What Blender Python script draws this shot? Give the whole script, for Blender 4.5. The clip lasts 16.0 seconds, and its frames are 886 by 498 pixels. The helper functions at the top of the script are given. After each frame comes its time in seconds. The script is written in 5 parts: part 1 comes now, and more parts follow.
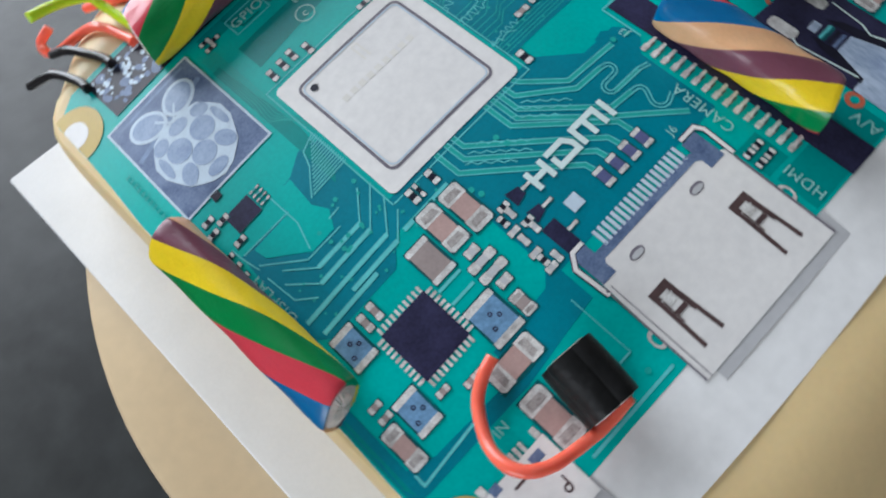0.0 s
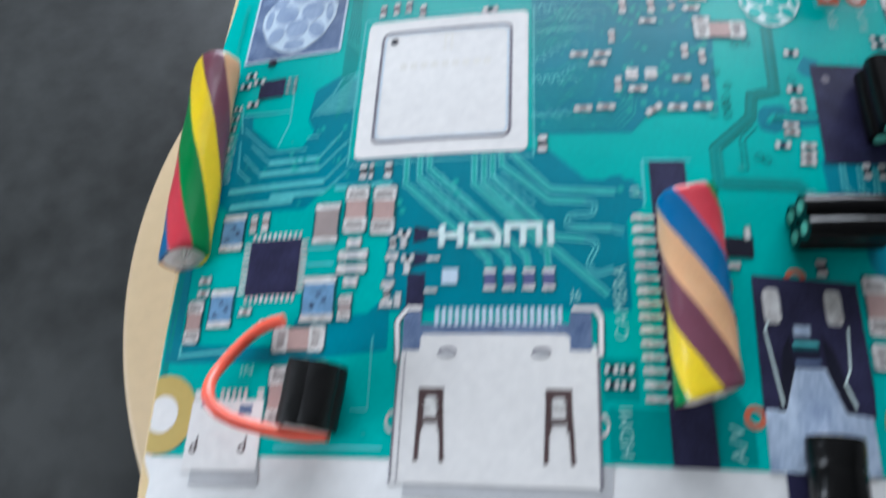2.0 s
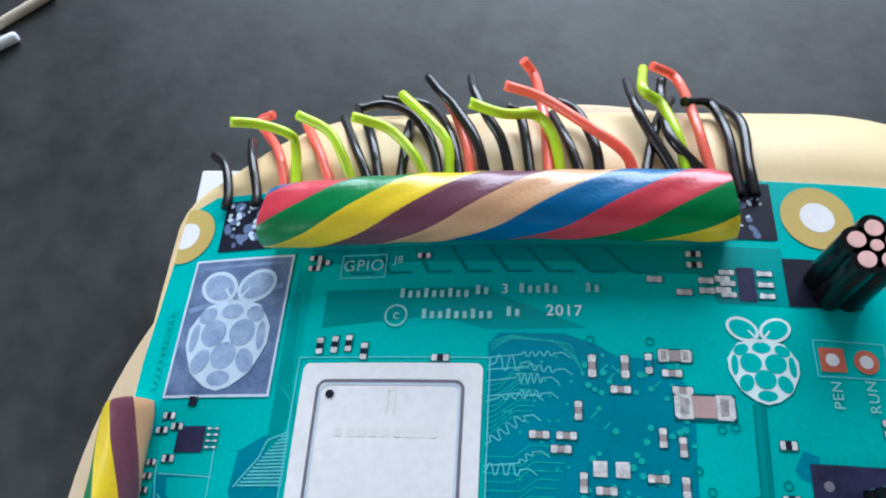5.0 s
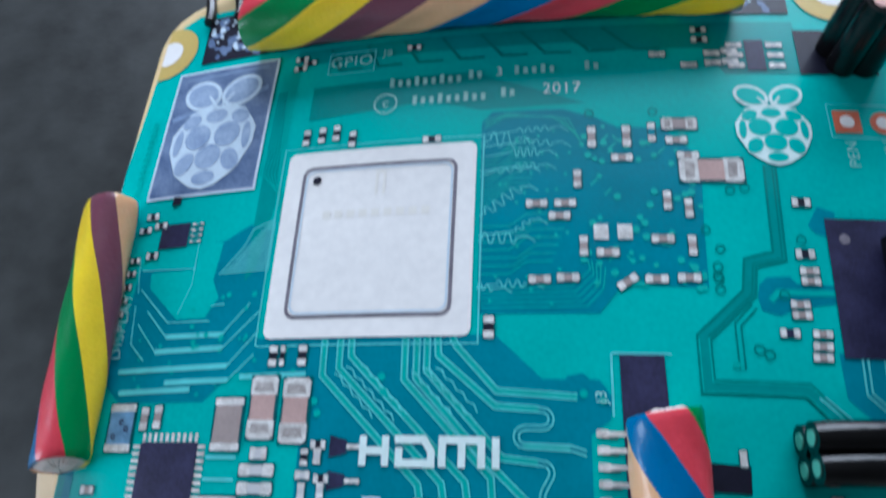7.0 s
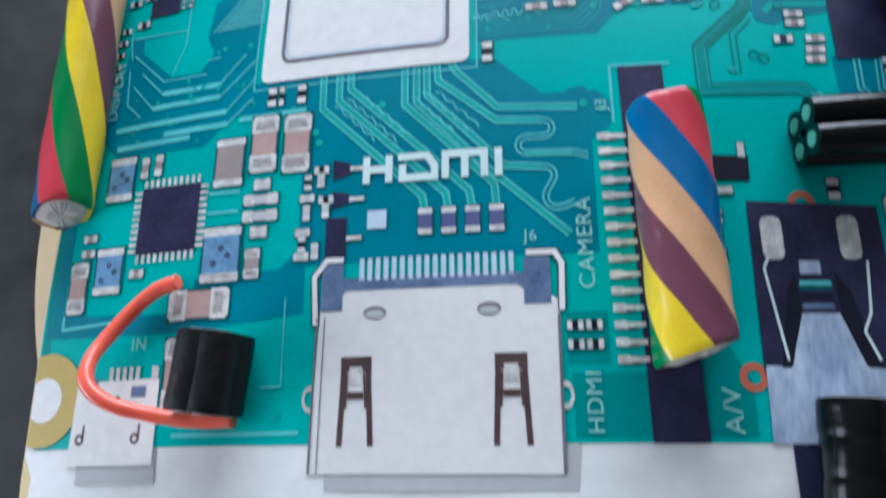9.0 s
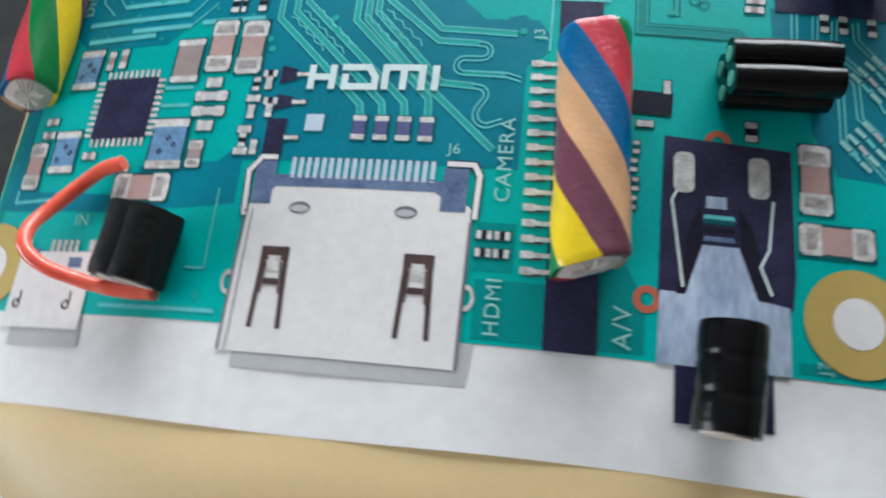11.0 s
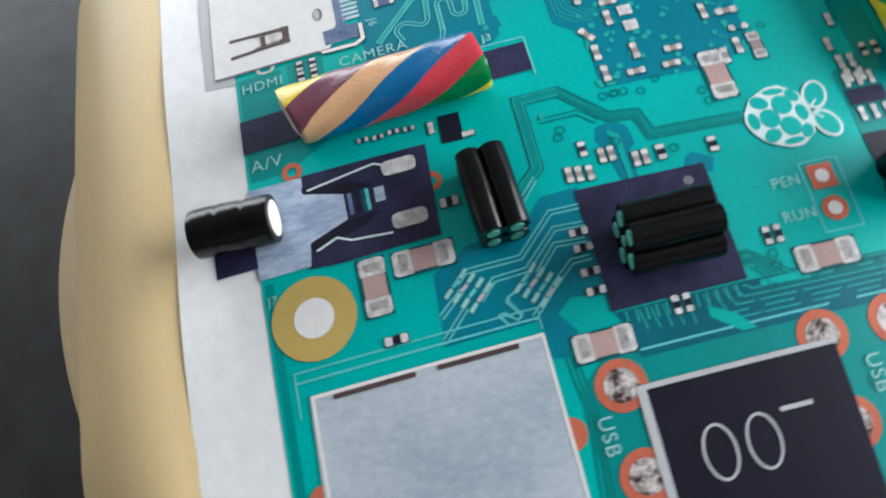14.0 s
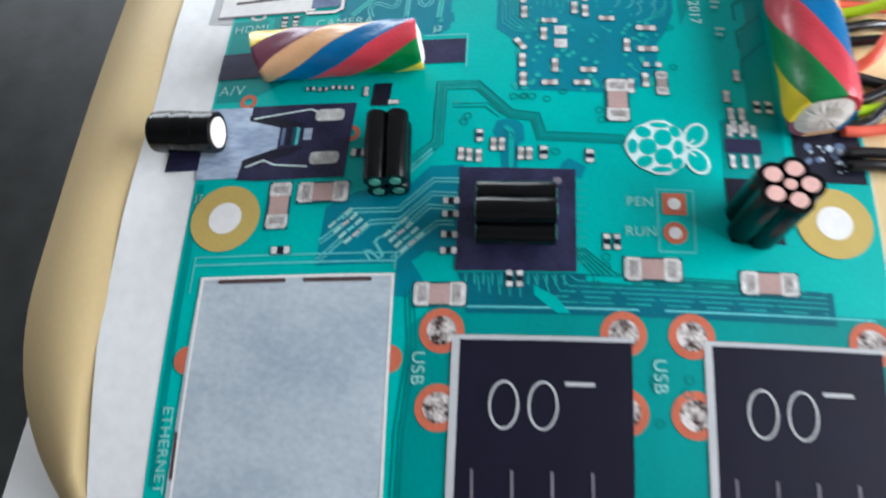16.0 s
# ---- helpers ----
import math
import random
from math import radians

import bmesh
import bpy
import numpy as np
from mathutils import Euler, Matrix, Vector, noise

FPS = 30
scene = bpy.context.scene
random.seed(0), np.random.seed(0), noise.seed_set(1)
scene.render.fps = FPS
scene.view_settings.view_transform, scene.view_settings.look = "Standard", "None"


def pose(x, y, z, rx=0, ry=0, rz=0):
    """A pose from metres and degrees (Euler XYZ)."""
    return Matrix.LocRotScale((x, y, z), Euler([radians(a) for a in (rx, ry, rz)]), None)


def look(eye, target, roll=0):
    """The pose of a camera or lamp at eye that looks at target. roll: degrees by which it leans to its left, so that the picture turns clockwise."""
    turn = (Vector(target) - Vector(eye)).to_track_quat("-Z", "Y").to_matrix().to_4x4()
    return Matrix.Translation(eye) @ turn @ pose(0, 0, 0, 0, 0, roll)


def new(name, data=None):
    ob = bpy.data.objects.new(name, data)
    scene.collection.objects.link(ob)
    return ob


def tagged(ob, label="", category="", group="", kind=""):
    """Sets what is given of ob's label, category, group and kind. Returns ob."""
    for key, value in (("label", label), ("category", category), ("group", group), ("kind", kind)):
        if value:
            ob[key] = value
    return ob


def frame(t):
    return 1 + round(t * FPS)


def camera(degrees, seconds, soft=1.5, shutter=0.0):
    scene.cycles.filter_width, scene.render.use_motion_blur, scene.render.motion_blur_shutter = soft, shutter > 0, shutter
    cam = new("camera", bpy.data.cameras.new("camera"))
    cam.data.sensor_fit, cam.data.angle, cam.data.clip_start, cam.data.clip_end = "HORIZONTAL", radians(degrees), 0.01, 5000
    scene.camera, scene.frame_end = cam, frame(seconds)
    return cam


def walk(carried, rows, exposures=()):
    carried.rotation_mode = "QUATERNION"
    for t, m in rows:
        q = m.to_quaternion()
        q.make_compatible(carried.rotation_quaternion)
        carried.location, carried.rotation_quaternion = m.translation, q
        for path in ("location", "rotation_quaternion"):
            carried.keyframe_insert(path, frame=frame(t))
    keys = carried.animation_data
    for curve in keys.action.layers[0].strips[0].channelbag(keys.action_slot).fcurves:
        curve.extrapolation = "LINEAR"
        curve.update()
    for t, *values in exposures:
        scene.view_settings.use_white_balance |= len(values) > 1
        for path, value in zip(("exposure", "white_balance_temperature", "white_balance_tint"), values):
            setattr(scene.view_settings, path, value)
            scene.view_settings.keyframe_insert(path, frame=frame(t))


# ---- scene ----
cam = camera(62.00, 16.0, soft=2.0, shutter=0.8)
EXPO = [(0.0, -0.36, 6100, 10), (0.5, -0.33, 6100, 10), (1.0, -0.22, 6100, 10), (2.0, -0.06, 5900, 10), (3.5, -0.04, 5700, 10), (6.0, -0.16, 5600, 10), (7.0, -0.2, 5450, 10), (9.0, -0.14, 5650, 10), (11.5, -0.05, 6350, 10), (13.0, 0.05, 6450, 10), (14.0, 0.12, 6250, 10), (16.0, 0.17, 6150, 10)]
PATH = [
    (0.0, pose(0.01597, -0.00018, 0.15759, 24.162, 4.233, -45.588)),
    (0.5, pose(0.03379, -0.01036, 0.15551, 23.722, 4.481, -35.660)),
    (1.0, pose(0.06334, -0.03276, 0.15738, 23.841, 4.284, -18.794)),
    (1.5, pose(0.08816, -0.04341, 0.16013, 23.825, 4.655, -3.038)),
    (2.0, pose(0.10706, -0.02488, 0.16648, 24.413, 5.328, 2.817)),
    (2.5, pose(0.11730, 0.01067, 0.18279, 24.214, 5.636, 2.337)),
    (3.0, pose(0.12302, 0.05127, 0.18868, 23.684, 6.664, 0.918)),
    (3.5, pose(0.11880, 0.07268, 0.18570, 23.817, 7.048, 0.630)),
    (3.7, pose(0.11799, 0.07933, 0.18409, 22.897, 6.799, 0.370)),
    (5.8, pose(0.12231, 0.06903, 0.16847, 25.266, 5.440, 4.834)),
    (6.0, pose(0.12278, 0.06466, 0.16481, 23.678, 5.832, 4.739)),
    (6.5, pose(0.12164, 0.05148, 0.16158, 23.183, 7.022, 3.468)),
    (7.0, pose(0.12352, 0.03564, 0.15005, 22.899, 7.087, 2.585)),
    (7.5, pose(0.12362, 0.02630, 0.14607, 22.162, 6.654, 1.746)),
    (8.0, pose(0.11976, 0.01328, 0.14015, 21.746, 6.324, 1.259)),
    (8.5, pose(0.11828, 0.00024, 0.13776, 21.129, 6.183, 1.081)),
    (9.0, pose(0.11849, -0.01333, 0.13311, 20.323, 6.307, 0.425)),
    (9.2, pose(0.11963, -0.01618, 0.13173, 19.673, 6.442, 0.115)),
    (11.5, pose(0.16170, -0.03296, 0.12967, 21.783, 5.301, 14.405)),
    (12.0, pose(0.19707, -0.02006, 0.13622, 21.020, 5.151, 32.666)),
    (12.5, pose(0.21056, -0.01320, 0.14122, 21.164, 5.598, 37.495)),
    (13.0, pose(0.22572, -0.00475, 0.13979, 22.397, 5.878, 46.026)),
    (13.5, pose(0.24831, 0.01413, 0.14261, 24.498, 5.454, 62.433)),
    (14.0, pose(0.26131, 0.03899, 0.14824, 25.178, 4.538, 77.522)),
    (14.5, pose(0.26520, 0.04462, 0.15005, 26.538, 4.571, 79.938)),
    (15.0, pose(0.26930, 0.05725, 0.15351, 26.633, 4.398, 85.878)),
    (15.5, pose(0.27821, 0.07711, 0.15629, 27.476, 4.433, 93.868)),
    (16.0, pose(0.29265, 0.09087, 0.16411, 27.329, 4.704, 93.526)),
]
walk(cam, PATH, EXPO)

# ---- light ----
world = bpy.data.worlds.new("daylight")
scene.world = world
world.use_nodes = True
wn = world.node_tree.nodes
sky = wn.new("ShaderNodeTexSky")
sky.sky_type, sky.sun_disc = "NISHITA", False
sky.sun_elevation, sky.sun_rotation = radians(40), radians(20)
world.node_tree.links.new(sky.outputs[0], wn["Background"].inputs[0])
wn["Background"].inputs[1].default_value = 0.08

# daylight through the two windows of the room
for name, size, power, place in (("north_daylight", (2.2, 1.4), 104.0, ((0.25, 2.16, 0.80), (0.1, 0.05, 0.0))),
                                 ("west_daylight", (2.4, 1.4), 70.0, ((-2.56, -0.95, 0.75), (0.1, 0.1, 0.0)))):
    opening = bpy.data.lights.new(name, "AREA")
    opening.shape, opening.size, opening.size_y = "RECTANGLE", size[0], size[1]
    opening.energy, opening.color = power, (0.95, 0.98, 1.0)
    new(name, opening).matrix_world = look(*place)

# ---- materials ----
U = 0.0032  # metres of cake for one unit of the printed board


def material(name, colour, rough=0.5, metal=0.0, vary=0.12, scale=60.0, fine=900.0, bump=0.0, coat=0.0,
             sss=0.0, second=None, spec=0.5, bump_scale=None, crisp=0.18, stretch=None):
    """A principled surface with variation at two scales and a fine relief."""
    m = bpy.data.materials.new(name)
    m.use_nodes = True
    nodes, link = m.node_tree.nodes, m.node_tree.links.new
    p = nodes["Principled BSDF"]
    p.inputs["Roughness"].default_value = rough
    p.inputs["Metallic"].default_value = metal
    p.inputs["Specular IOR Level"].default_value = spec
    p.inputs["Coat Weight"].default_value = coat
    p.inputs["Coat Roughness"].default_value = 0.15
    if sss:
        p.inputs["Subsurface Weight"].default_value = sss
        p.inputs["Subsurface Radius"].default_value = (0.004, 0.002, 0.001)
        p.inputs["Subsurface Scale"].default_value = 1.0
    co = nodes.new("ShaderNodeTexCoord")
    big, small = nodes.new("ShaderNodeTexNoise"), nodes.new("ShaderNodeTexNoise")
    place = nodes.new("ShaderNodeMapping")
    place.inputs["Scale"].default_value = stretch or (1, 1, 1)
    link(co.outputs["Object"], place.inputs["Vector"])
    for tex, s in ((big, scale), (small, fine)):
        tex.inputs["Scale"].default_value, tex.inputs["Detail"].default_value = s, 4
        link(place.outputs["Vector"], tex.inputs["Vector"])
    mix = nodes.new("ShaderNodeMath")
    mix.operation = "MULTIPLY_ADD"
    mix.inputs[1].default_value = 0.6
    half = nodes.new("ShaderNodeMath")
    half.operation = "MULTIPLY"
    half.inputs[1].default_value = 0.4
    link(small.outputs[0], half.inputs[0])
    link(big.outputs[0], mix.inputs[0])
    link(half.outputs[0], mix.inputs[2])
    ramp = nodes.new("ShaderNodeValToRGB")
    ramp.color_ramp.elements[0].position, ramp.color_ramp.elements[1].position = 0.5 - crisp, 0.5 + crisp
    lo = second or tuple(c * (1 - vary) for c in colour)
    hi = tuple(min(1, c * (1 + vary)) for c in colour)
    ramp.color_ramp.elements[0].color, ramp.color_ramp.elements[1].color = (*lo, 1), (*hi, 1)
    link(mix.outputs[0], ramp.inputs[0])
    link(ramp.outputs[0], p.inputs["Base Color"])
    if bump:
        b = nodes.new("ShaderNodeBump")
        b.inputs["Strength"].default_value, b.inputs["Distance"].default_value = bump, 0.0006
        if bump_scale:
            t = nodes.new("ShaderNodeTexNoise")
            t.inputs["Scale"].default_value, t.inputs["Detail"].default_value = bump_scale, 6
            link(co.outputs["Object"], t.inputs["Vector"])
            link(t.outputs[0], b.inputs["Height"])
        else:
            link(mix.outputs[0], b.inputs["Height"])
        link(b.outputs[0], p.inputs["Normal"])
    return m


def srgb(r, g, b):
    return tuple((c / 255 / 12.92) if c < 10 else ((c / 255 + 0.055) / 1.055) ** 2.4 for c in (r, g, b))


SLATE = material("slate_table", (0.034, 0.0368, 0.0368), 0.50, vary=0.30, scale=9, fine=70, crisp=0.13, bump=0.35, bump_scale=120, second=(0.0125, 0.0142, 0.0140), spec=0.45)
# unseen walls and ceiling, kept dark to hold down the bounced light
WALL = material("bounce_grey_wall", (0.24, 0.24, 0.235), 0.8, vary=0.04, scale=2, fine=40)
FLOORING = material("floor_boards", (0.25, 0.19, 0.13), 0.5, vary=0.2, scale=3, fine=60)
BIRCH = material("pale_wood", (0.61, 0.465, 0.285), 0.5, vary=0.08, scale=14, fine=200, bump=0.1)
FOAM = material("white_board", (0.80, 0.80, 0.80), 0.6, vary=0.04, scale=60, fine=900, bump=0.15)
MARZIPAN = material("marzipan", (0.74, 0.555, 0.285), 0.50, vary=0.05, scale=22, fine=500, bump=0.12, sss=0.12, bump_scale=90)
PAPER = material("sugar_sheet", (0.84, 0.832, 0.825), 0.34, vary=0.09, scale=16, fine=260, bump=1.0, bump_scale=42)

INK = 0.36
GREEN = material("green_print", srgb(0, 179, 171), INK, spec=0.26, vary=0.08, scale=22, fine=900, bump=0.12, second=srgb(0, 163, 158))
DEEP = material("deep_green_print", srgb(0, 140, 137), INK, spec=0.26, vary=0.12, scale=40, fine=900, bump=0.10)
TEAL = material("teal_print", srgb(0, 125, 144), INK, spec=0.26, vary=0.14, scale=60, fine=900, bump=0.10)
TRACE = material("trace_print", srgb(100, 197, 199), INK, spec=0.26, vary=0.14, scale=200, fine=1500)
FAINT = material("faint_trace_print", srgb(40, 168, 160), INK, spec=0.26, vary=0.14, scale=200, fine=1500)
DIMLINE = material("dark_trace_print", srgb(0, 122, 118), INK, spec=0.26, vary=0.14, scale=200, fine=1500)
SILK = material("white_ink", srgb(214, 232, 230), INK, spec=0.26, vary=0.10, scale=300, fine=1800)
SILKDIM = material("thin_white_ink", srgb(150, 205, 200), INK, spec=0.26, vary=0.14, scale=300, fine=1800)
NAVY = material("dark_chip_print", srgb(50, 49, 78), INK, spec=0.26, vary=0.12, scale=130, fine=1200, bump=0.08, second=srgb(36, 35, 60), crisp=0.12)
SOCKET = material("black_socket_print", srgb(25, 23, 40), 0.5, spec=0.15, vary=0.14, scale=80, fine=1200, bump=0.08)
NIGHT = material("night_teal_print", srgb(0, 98, 114), INK, spec=0.26, vary=0.16, scale=60, fine=900, bump=0.10)
MOTTLE = material("mottled_solder_print", srgb(206, 198, 194), INK, spec=0.26, vary=0.15, scale=330, fine=1100, second=srgb(62, 40, 36), crisp=0.09)
CHIPBLUE = material("slate_blue_print", srgb(92, 96, 138), INK, spec=0.26, vary=0.15, scale=300, fine=1200)
PITCH = material("dark_green_print", srgb(8, 88, 94), INK, spec=0.26, vary=0.3, scale=200, fine=1200)
BLACKINK = material("black_print", srgb(28, 28, 44), INK, spec=0.26, vary=0.3, scale=150, fine=1200)
LID = material("pale_lid_print", srgb(237, 234, 231), INK, spec=0.26, vary=0.03, scale=26, fine=420, bump=0.12, second=srgb(224, 221, 219), crisp=0.16)
GROOVE = material("grey_line_print", srgb(118, 112, 122), INK, spec=0.26, vary=0.25, scale=120, fine=900)
STEEL = material("steel_print", srgb(192, 206, 222), INK, spec=0.26, vary=0.12, scale=170, fine=900, second=srgb(128, 146, 174), stretch=(1, 0.3, 1))
SHELL = material("pale_steel_print", srgb(196, 203, 208), INK, spec=0.26, vary=0.07, scale=48, fine=700, second=srgb(150, 164, 178), bump=0.12, crisp=0.22, stretch=(1, 0.6, 1))
STEELBLUE = material("brushed_blue_print", srgb(108, 124, 152), INK, spec=0.26, vary=0.30, scale=200, fine=1400, second=srgb(72, 90, 126))
MIST = material("misty_blue_print", srgb(152, 168, 190), INK, spec=0.26, vary=0.22, scale=260, fine=1400, second=srgb(122, 142, 176))
HAZE = material("hazy_blue_print", srgb(124, 144, 176), INK, spec=0.26, vary=0.25, scale=260, fine=1400)
FROST = material("frosted_line_print", srgb(196, 212, 226), INK, spec=0.26, vary=0.10, scale=300, fine=1500)
SOLDER = material("solder_print", srgb(232, 232, 229), INK, spec=0.26, vary=0.08, scale=420, fine=2200, second=srgb(168, 163, 160))
TIN = material("tin_print", srgb(184, 178, 175), INK, spec=0.26, vary=0.16, scale=520, fine=2200, second=srgb(126, 118, 116))
BROWN = material("brown_cap_print", srgb(184, 154, 148), INK, spec=0.26, vary=0.12, scale=150, fine=1200)
TAUPE = material("grey_cap_print", srgb(160, 146, 143), INK, spec=0.26, vary=0.12, scale=150, fine=1200)
BLUECAP = material("blue_coil_print", srgb(110, 150, 186), INK, spec=0.26, vary=0.25, scale=300, fine=1200)
COPPER = material("copper_print", srgb(198, 106, 80), INK, spec=0.26, vary=0.14, scale=150, fine=1200)
BRASS = material("gold_ring_print", srgb(196, 170, 98), INK, spec=0.26, vary=0.08, scale=60, fine=900)
DARKBROWN = material("brown_line_print", srgb(84, 66, 66), INK, spec=0.26, vary=0.3, scale=200, fine=900)
WORN = material("worn_grey_print", srgb(227, 223, 216), INK, spec=0.26, vary=0.03)
SHADE = material("grey_paper_print", srgb(190, 190, 192), INK, spec=0.26, vary=0.08, scale=60, fine=500)

CANDY = dict(rough=0.28, coat=0.25, vary=0.08, scale=120, fine=1500, bump=0.25, bump_scale=900, sss=0.1)
RED = material("red_candy", srgb(208, 62, 76), **CANDY)
LEAF = material("green_candy", srgb(0, 128, 62), **CANDY)
YELLOW = material("yellow_candy", srgb(240, 208, 30), **CANDY)
PLUM = material("plum_candy", srgb(116, 66, 82), **CANDY)
PEACH = material("peach_candy", srgb(222, 172, 128), **CANDY)
BLUE = material("blue_candy", srgb(0, 102, 156), **CANDY)
FONDANT = material("white_candy_filling", srgb(226, 214, 206), 0.7, vary=0.08, scale=300, fine=1500, bump=0.4, sss=0.1)
LIQUORICE = material("black_liquorice", (0.0025, 0.0025, 0.0028), 0.19, spec=0.32, vary=0.5, scale=90, fine=1400, bump=0.16, bump_scale=320)
DULL = material("dull_liquorice", (0.004, 0.004, 0.0042), 0.5, spec=0.3, vary=0.5, scale=200, fine=1400, bump=0.5, bump_scale=500)
MINT = material("mint_filling", srgb(92, 178, 158), 0.6, vary=0.12, scale=300, fine=1500, bump=0.4)
PINK = material("pink_filling", srgb(232, 182, 172), 0.6, vary=0.10, scale=300, fine=1500, bump=0.4)
LIME_LACE = material("green_lace", srgb(188, 222, 36), 0.22, vary=0.06, scale=120, fine=900, sss=0.4)
RED_LACE = material("red_lace", srgb(255, 112, 90), 0.22, vary=0.06, scale=120, fine=900, sss=0.45)
BLACK_LACE = material("black_lace", (0.012, 0.010, 0.011), 0.25, vary=0.4, scale=120, fine=900)
STICK_WOOD = material("wooden_stick", (0.55, 0.47, 0.36), 0.6, vary=0.15, scale=80, fine=700)
STICK_WHITE = material("white_stick", (0.75, 0.77, 0.80), 0.4, vary=0.05, scale=80, fine=700)


# ---- forms ----
def put(name, bm, mats, parent=None, label="", smooth=False):
    """Link a bmesh as one mesh object, under a thing or a part."""
    mesh = bpy.data.meshes.new(name)
    bm.normal_update()
    bm.to_mesh(mesh)
    bm.free()
    for m in (mats if isinstance(mats, (list, tuple)) else [mats]):
        mesh.materials.append(m)
    if smooth:
        for poly in mesh.polygons:
            poly.use_smooth = True
    ob = new(name, mesh)
    if parent:
        ob.parent = parent
    if label:
        tagged(ob, label)
    return ob


def thing(name, label, category, group="", kind="", at=(0, 0, 0)):
    ob = new(name)
    ob.empty_display_size = 0.01
    ob.location = at
    return tagged(ob, label, category, group, kind)


def top(x, y):
    """Height of the domed cake top over the board's units."""
    u, v = x / 42.5 - 1, y / 28 - 1
    return -0.01559 * u * u - 0.00586 * v * v - 0.00142 * u ** 4 + 0.00103 * v ** 4


def topm(x, y):
    return top(x / U, y / U)


def box(bm, lo, hi, bevel=0.0):
    made = bmesh.ops.create_cube(bm, size=1)["verts"]
    for v in made:
        v.co = Vector([lo[i] + (v.co[i] + 0.5) * (hi[i] - lo[i]) for i in range(3)])
    if bevel:
        edges = list({e for v in made for e in v.link_edges})
        bmesh.ops.bevel(bm, geom=edges, offset=bevel, segments=3, affect="EDGES", profile=0.5)


# ---- the room added out of view that closes the place ----
TABLE = -0.105


def room():
    x0, x1, y0, y1, z0, z1 = -2.6, 2.6, -2.6, 2.2, TABLE - 0.75, 1.75
    t = 0.12
    for name, lo, hi, mat in (
            ("floor", (x0 - t, y0 - t, z0 - t), (x1 + t, y1 + t, z0), FLOORING),
            ("ceiling", (x0 - t, y0 - t, z1), (x1 + t, y1 + t, z1 + t), WALL),
            ("wall_east", (x1, y0 - t, z0), (x1 + t, y1 + t, z1), WALL),
            ("wall_south", (x0, y0 - t, z0), (x1, y0, z1), WALL)):
        bm = bmesh.new()
        box(bm, lo, hi)
        tagged(put(name, bm, mat), "added unseen " + name.split("_")[0] + " of the room", name.split("_")[0], kind="structure")
    bm = bmesh.new()  # the wall with the window opening
    wx0, wx1, wz0, wz1 = -0.95, 1.45, 0.05, 1.55
    box(bm, (x0, y1, z0), (wx0, y1 + t, z1))
    box(bm, (wx1, y1, z0), (x1, y1 + t, z1))
    box(bm, (wx0, y1, z0), (wx1, y1 + t, wz0))
    box(bm, (wx0, y1, wz1), (wx1, y1 + t, z1))
    tagged(put("wall_north", bm, WALL), "added unseen grey wall with a wide window opening", "wall", kind="structure")
    bm = bmesh.new()
    wy0, wy1 = -2.2, 0.3
    box(bm, (x0 - t, y0 - t, z0), (x0, wy0, z1))
    box(bm, (x0 - t, wy1, z0), (x0, y1 + t, z1))
    box(bm, (x0 - t, wy0, z0), (x0, wy1, wz0))
    box(bm, (x0 - t, wy0, wz1), (x0, wy1, z1))
    tagged(put("wall_west", bm, WALL), "added unseen grey wall with a wide window opening", "wall", kind="structure")


def table():
    root = thing("table", "dark grey slate-look table top with scuffs", "table", at=(0, 0, 0))
    bm = bmesh.new()
    box(bm, (-1.1, -0.7, TABLE - 0.03), (1.3, 0.95, TABLE), 0.004)
    put("tabletop", bm, SLATE, root)
    for lx in (-1.0, 1.2):
        for ly in (-0.6, 0.85):
            bm = bmesh.new()
            box(bm, (lx - 0.03, ly - 0.03, TABLE - 0.75), (lx + 0.03, ly + 0.03, TABLE - 0.03), 0.003)
            put("leg", bm, SLATE, root)


def lathe(bm, profile, centre, seg=96):
    rings = []
    for r, z in profile:
        rings.append([bm.verts.new((centre[0] + r * math.cos(2 * math.pi * k / seg), centre[1] + r * math.sin(2 * math.pi * k / seg), z))
                      for k in range(seg)])
    for a, b in zip(rings, rings[1:]):
        for k in range(seg):
            bm.faces.new((a[k], a[(k + 1) % seg], b[(k + 1) % seg], b[k]))
    bm.faces.new(rings[0][::-1])
    bm.faces.new(rings[-1])


def cake_stand():
    root = thing("cake_stand", "round pale wooden cake turntable under the cake", "cake stand")
    c, zt, r = (0.1338, 0.085), -0.0755, 0.1735
    bm = bmesh.new()
    lathe(bm, [(r - 0.003, zt - 0.010), (r - 0.001, zt - 0.009), (r, zt - 0.006), (r, zt - 0.003), (r - 0.001, zt - 0.0008), (r - 0.003, zt)], c, 128)
    put("plate", bm, BIRCH, root, smooth=True)
    bm = bmesh.new()
    lathe(bm, [(0.088, TABLE), (0.09, TABLE + 0.002), (0.09, zt - 0.012), (0.088, zt - 0.010)], c, 64)
    put("foot", bm, BIRCH, root)


def cake_board():
    bm = bmesh.new()
    box(bm, (-0.0122, -0.0722, -0.0755), (0.300, 0.2225, -0.0695), 0.0008)
    tagged(put("cake_board", bm, FOAM), "rectangular white foam board under the cake", "cake board")


def rounded(theta, cx, cy, x0, x1, y0, y1, r):
    """Distance from (cx, cy) to a rounded rectangle in the direction theta, by bisection."""
    dx, dy = math.cos(theta), math.sin(theta)
    lo, hi = 0.0, 0.4
    for _ in range(40):
        m = (lo + hi) / 2
        x, y = cx + dx * m, cy + dy * m
        qx = max(x0 + r - x, 0, x - (x1 - r))
        qy = max(y0 + r - y, 0, y - (y1 - r))
        inside = math.hypot(qx, qy) <= r
        lo, hi = (m, hi) if inside else (lo, m)
    return lo


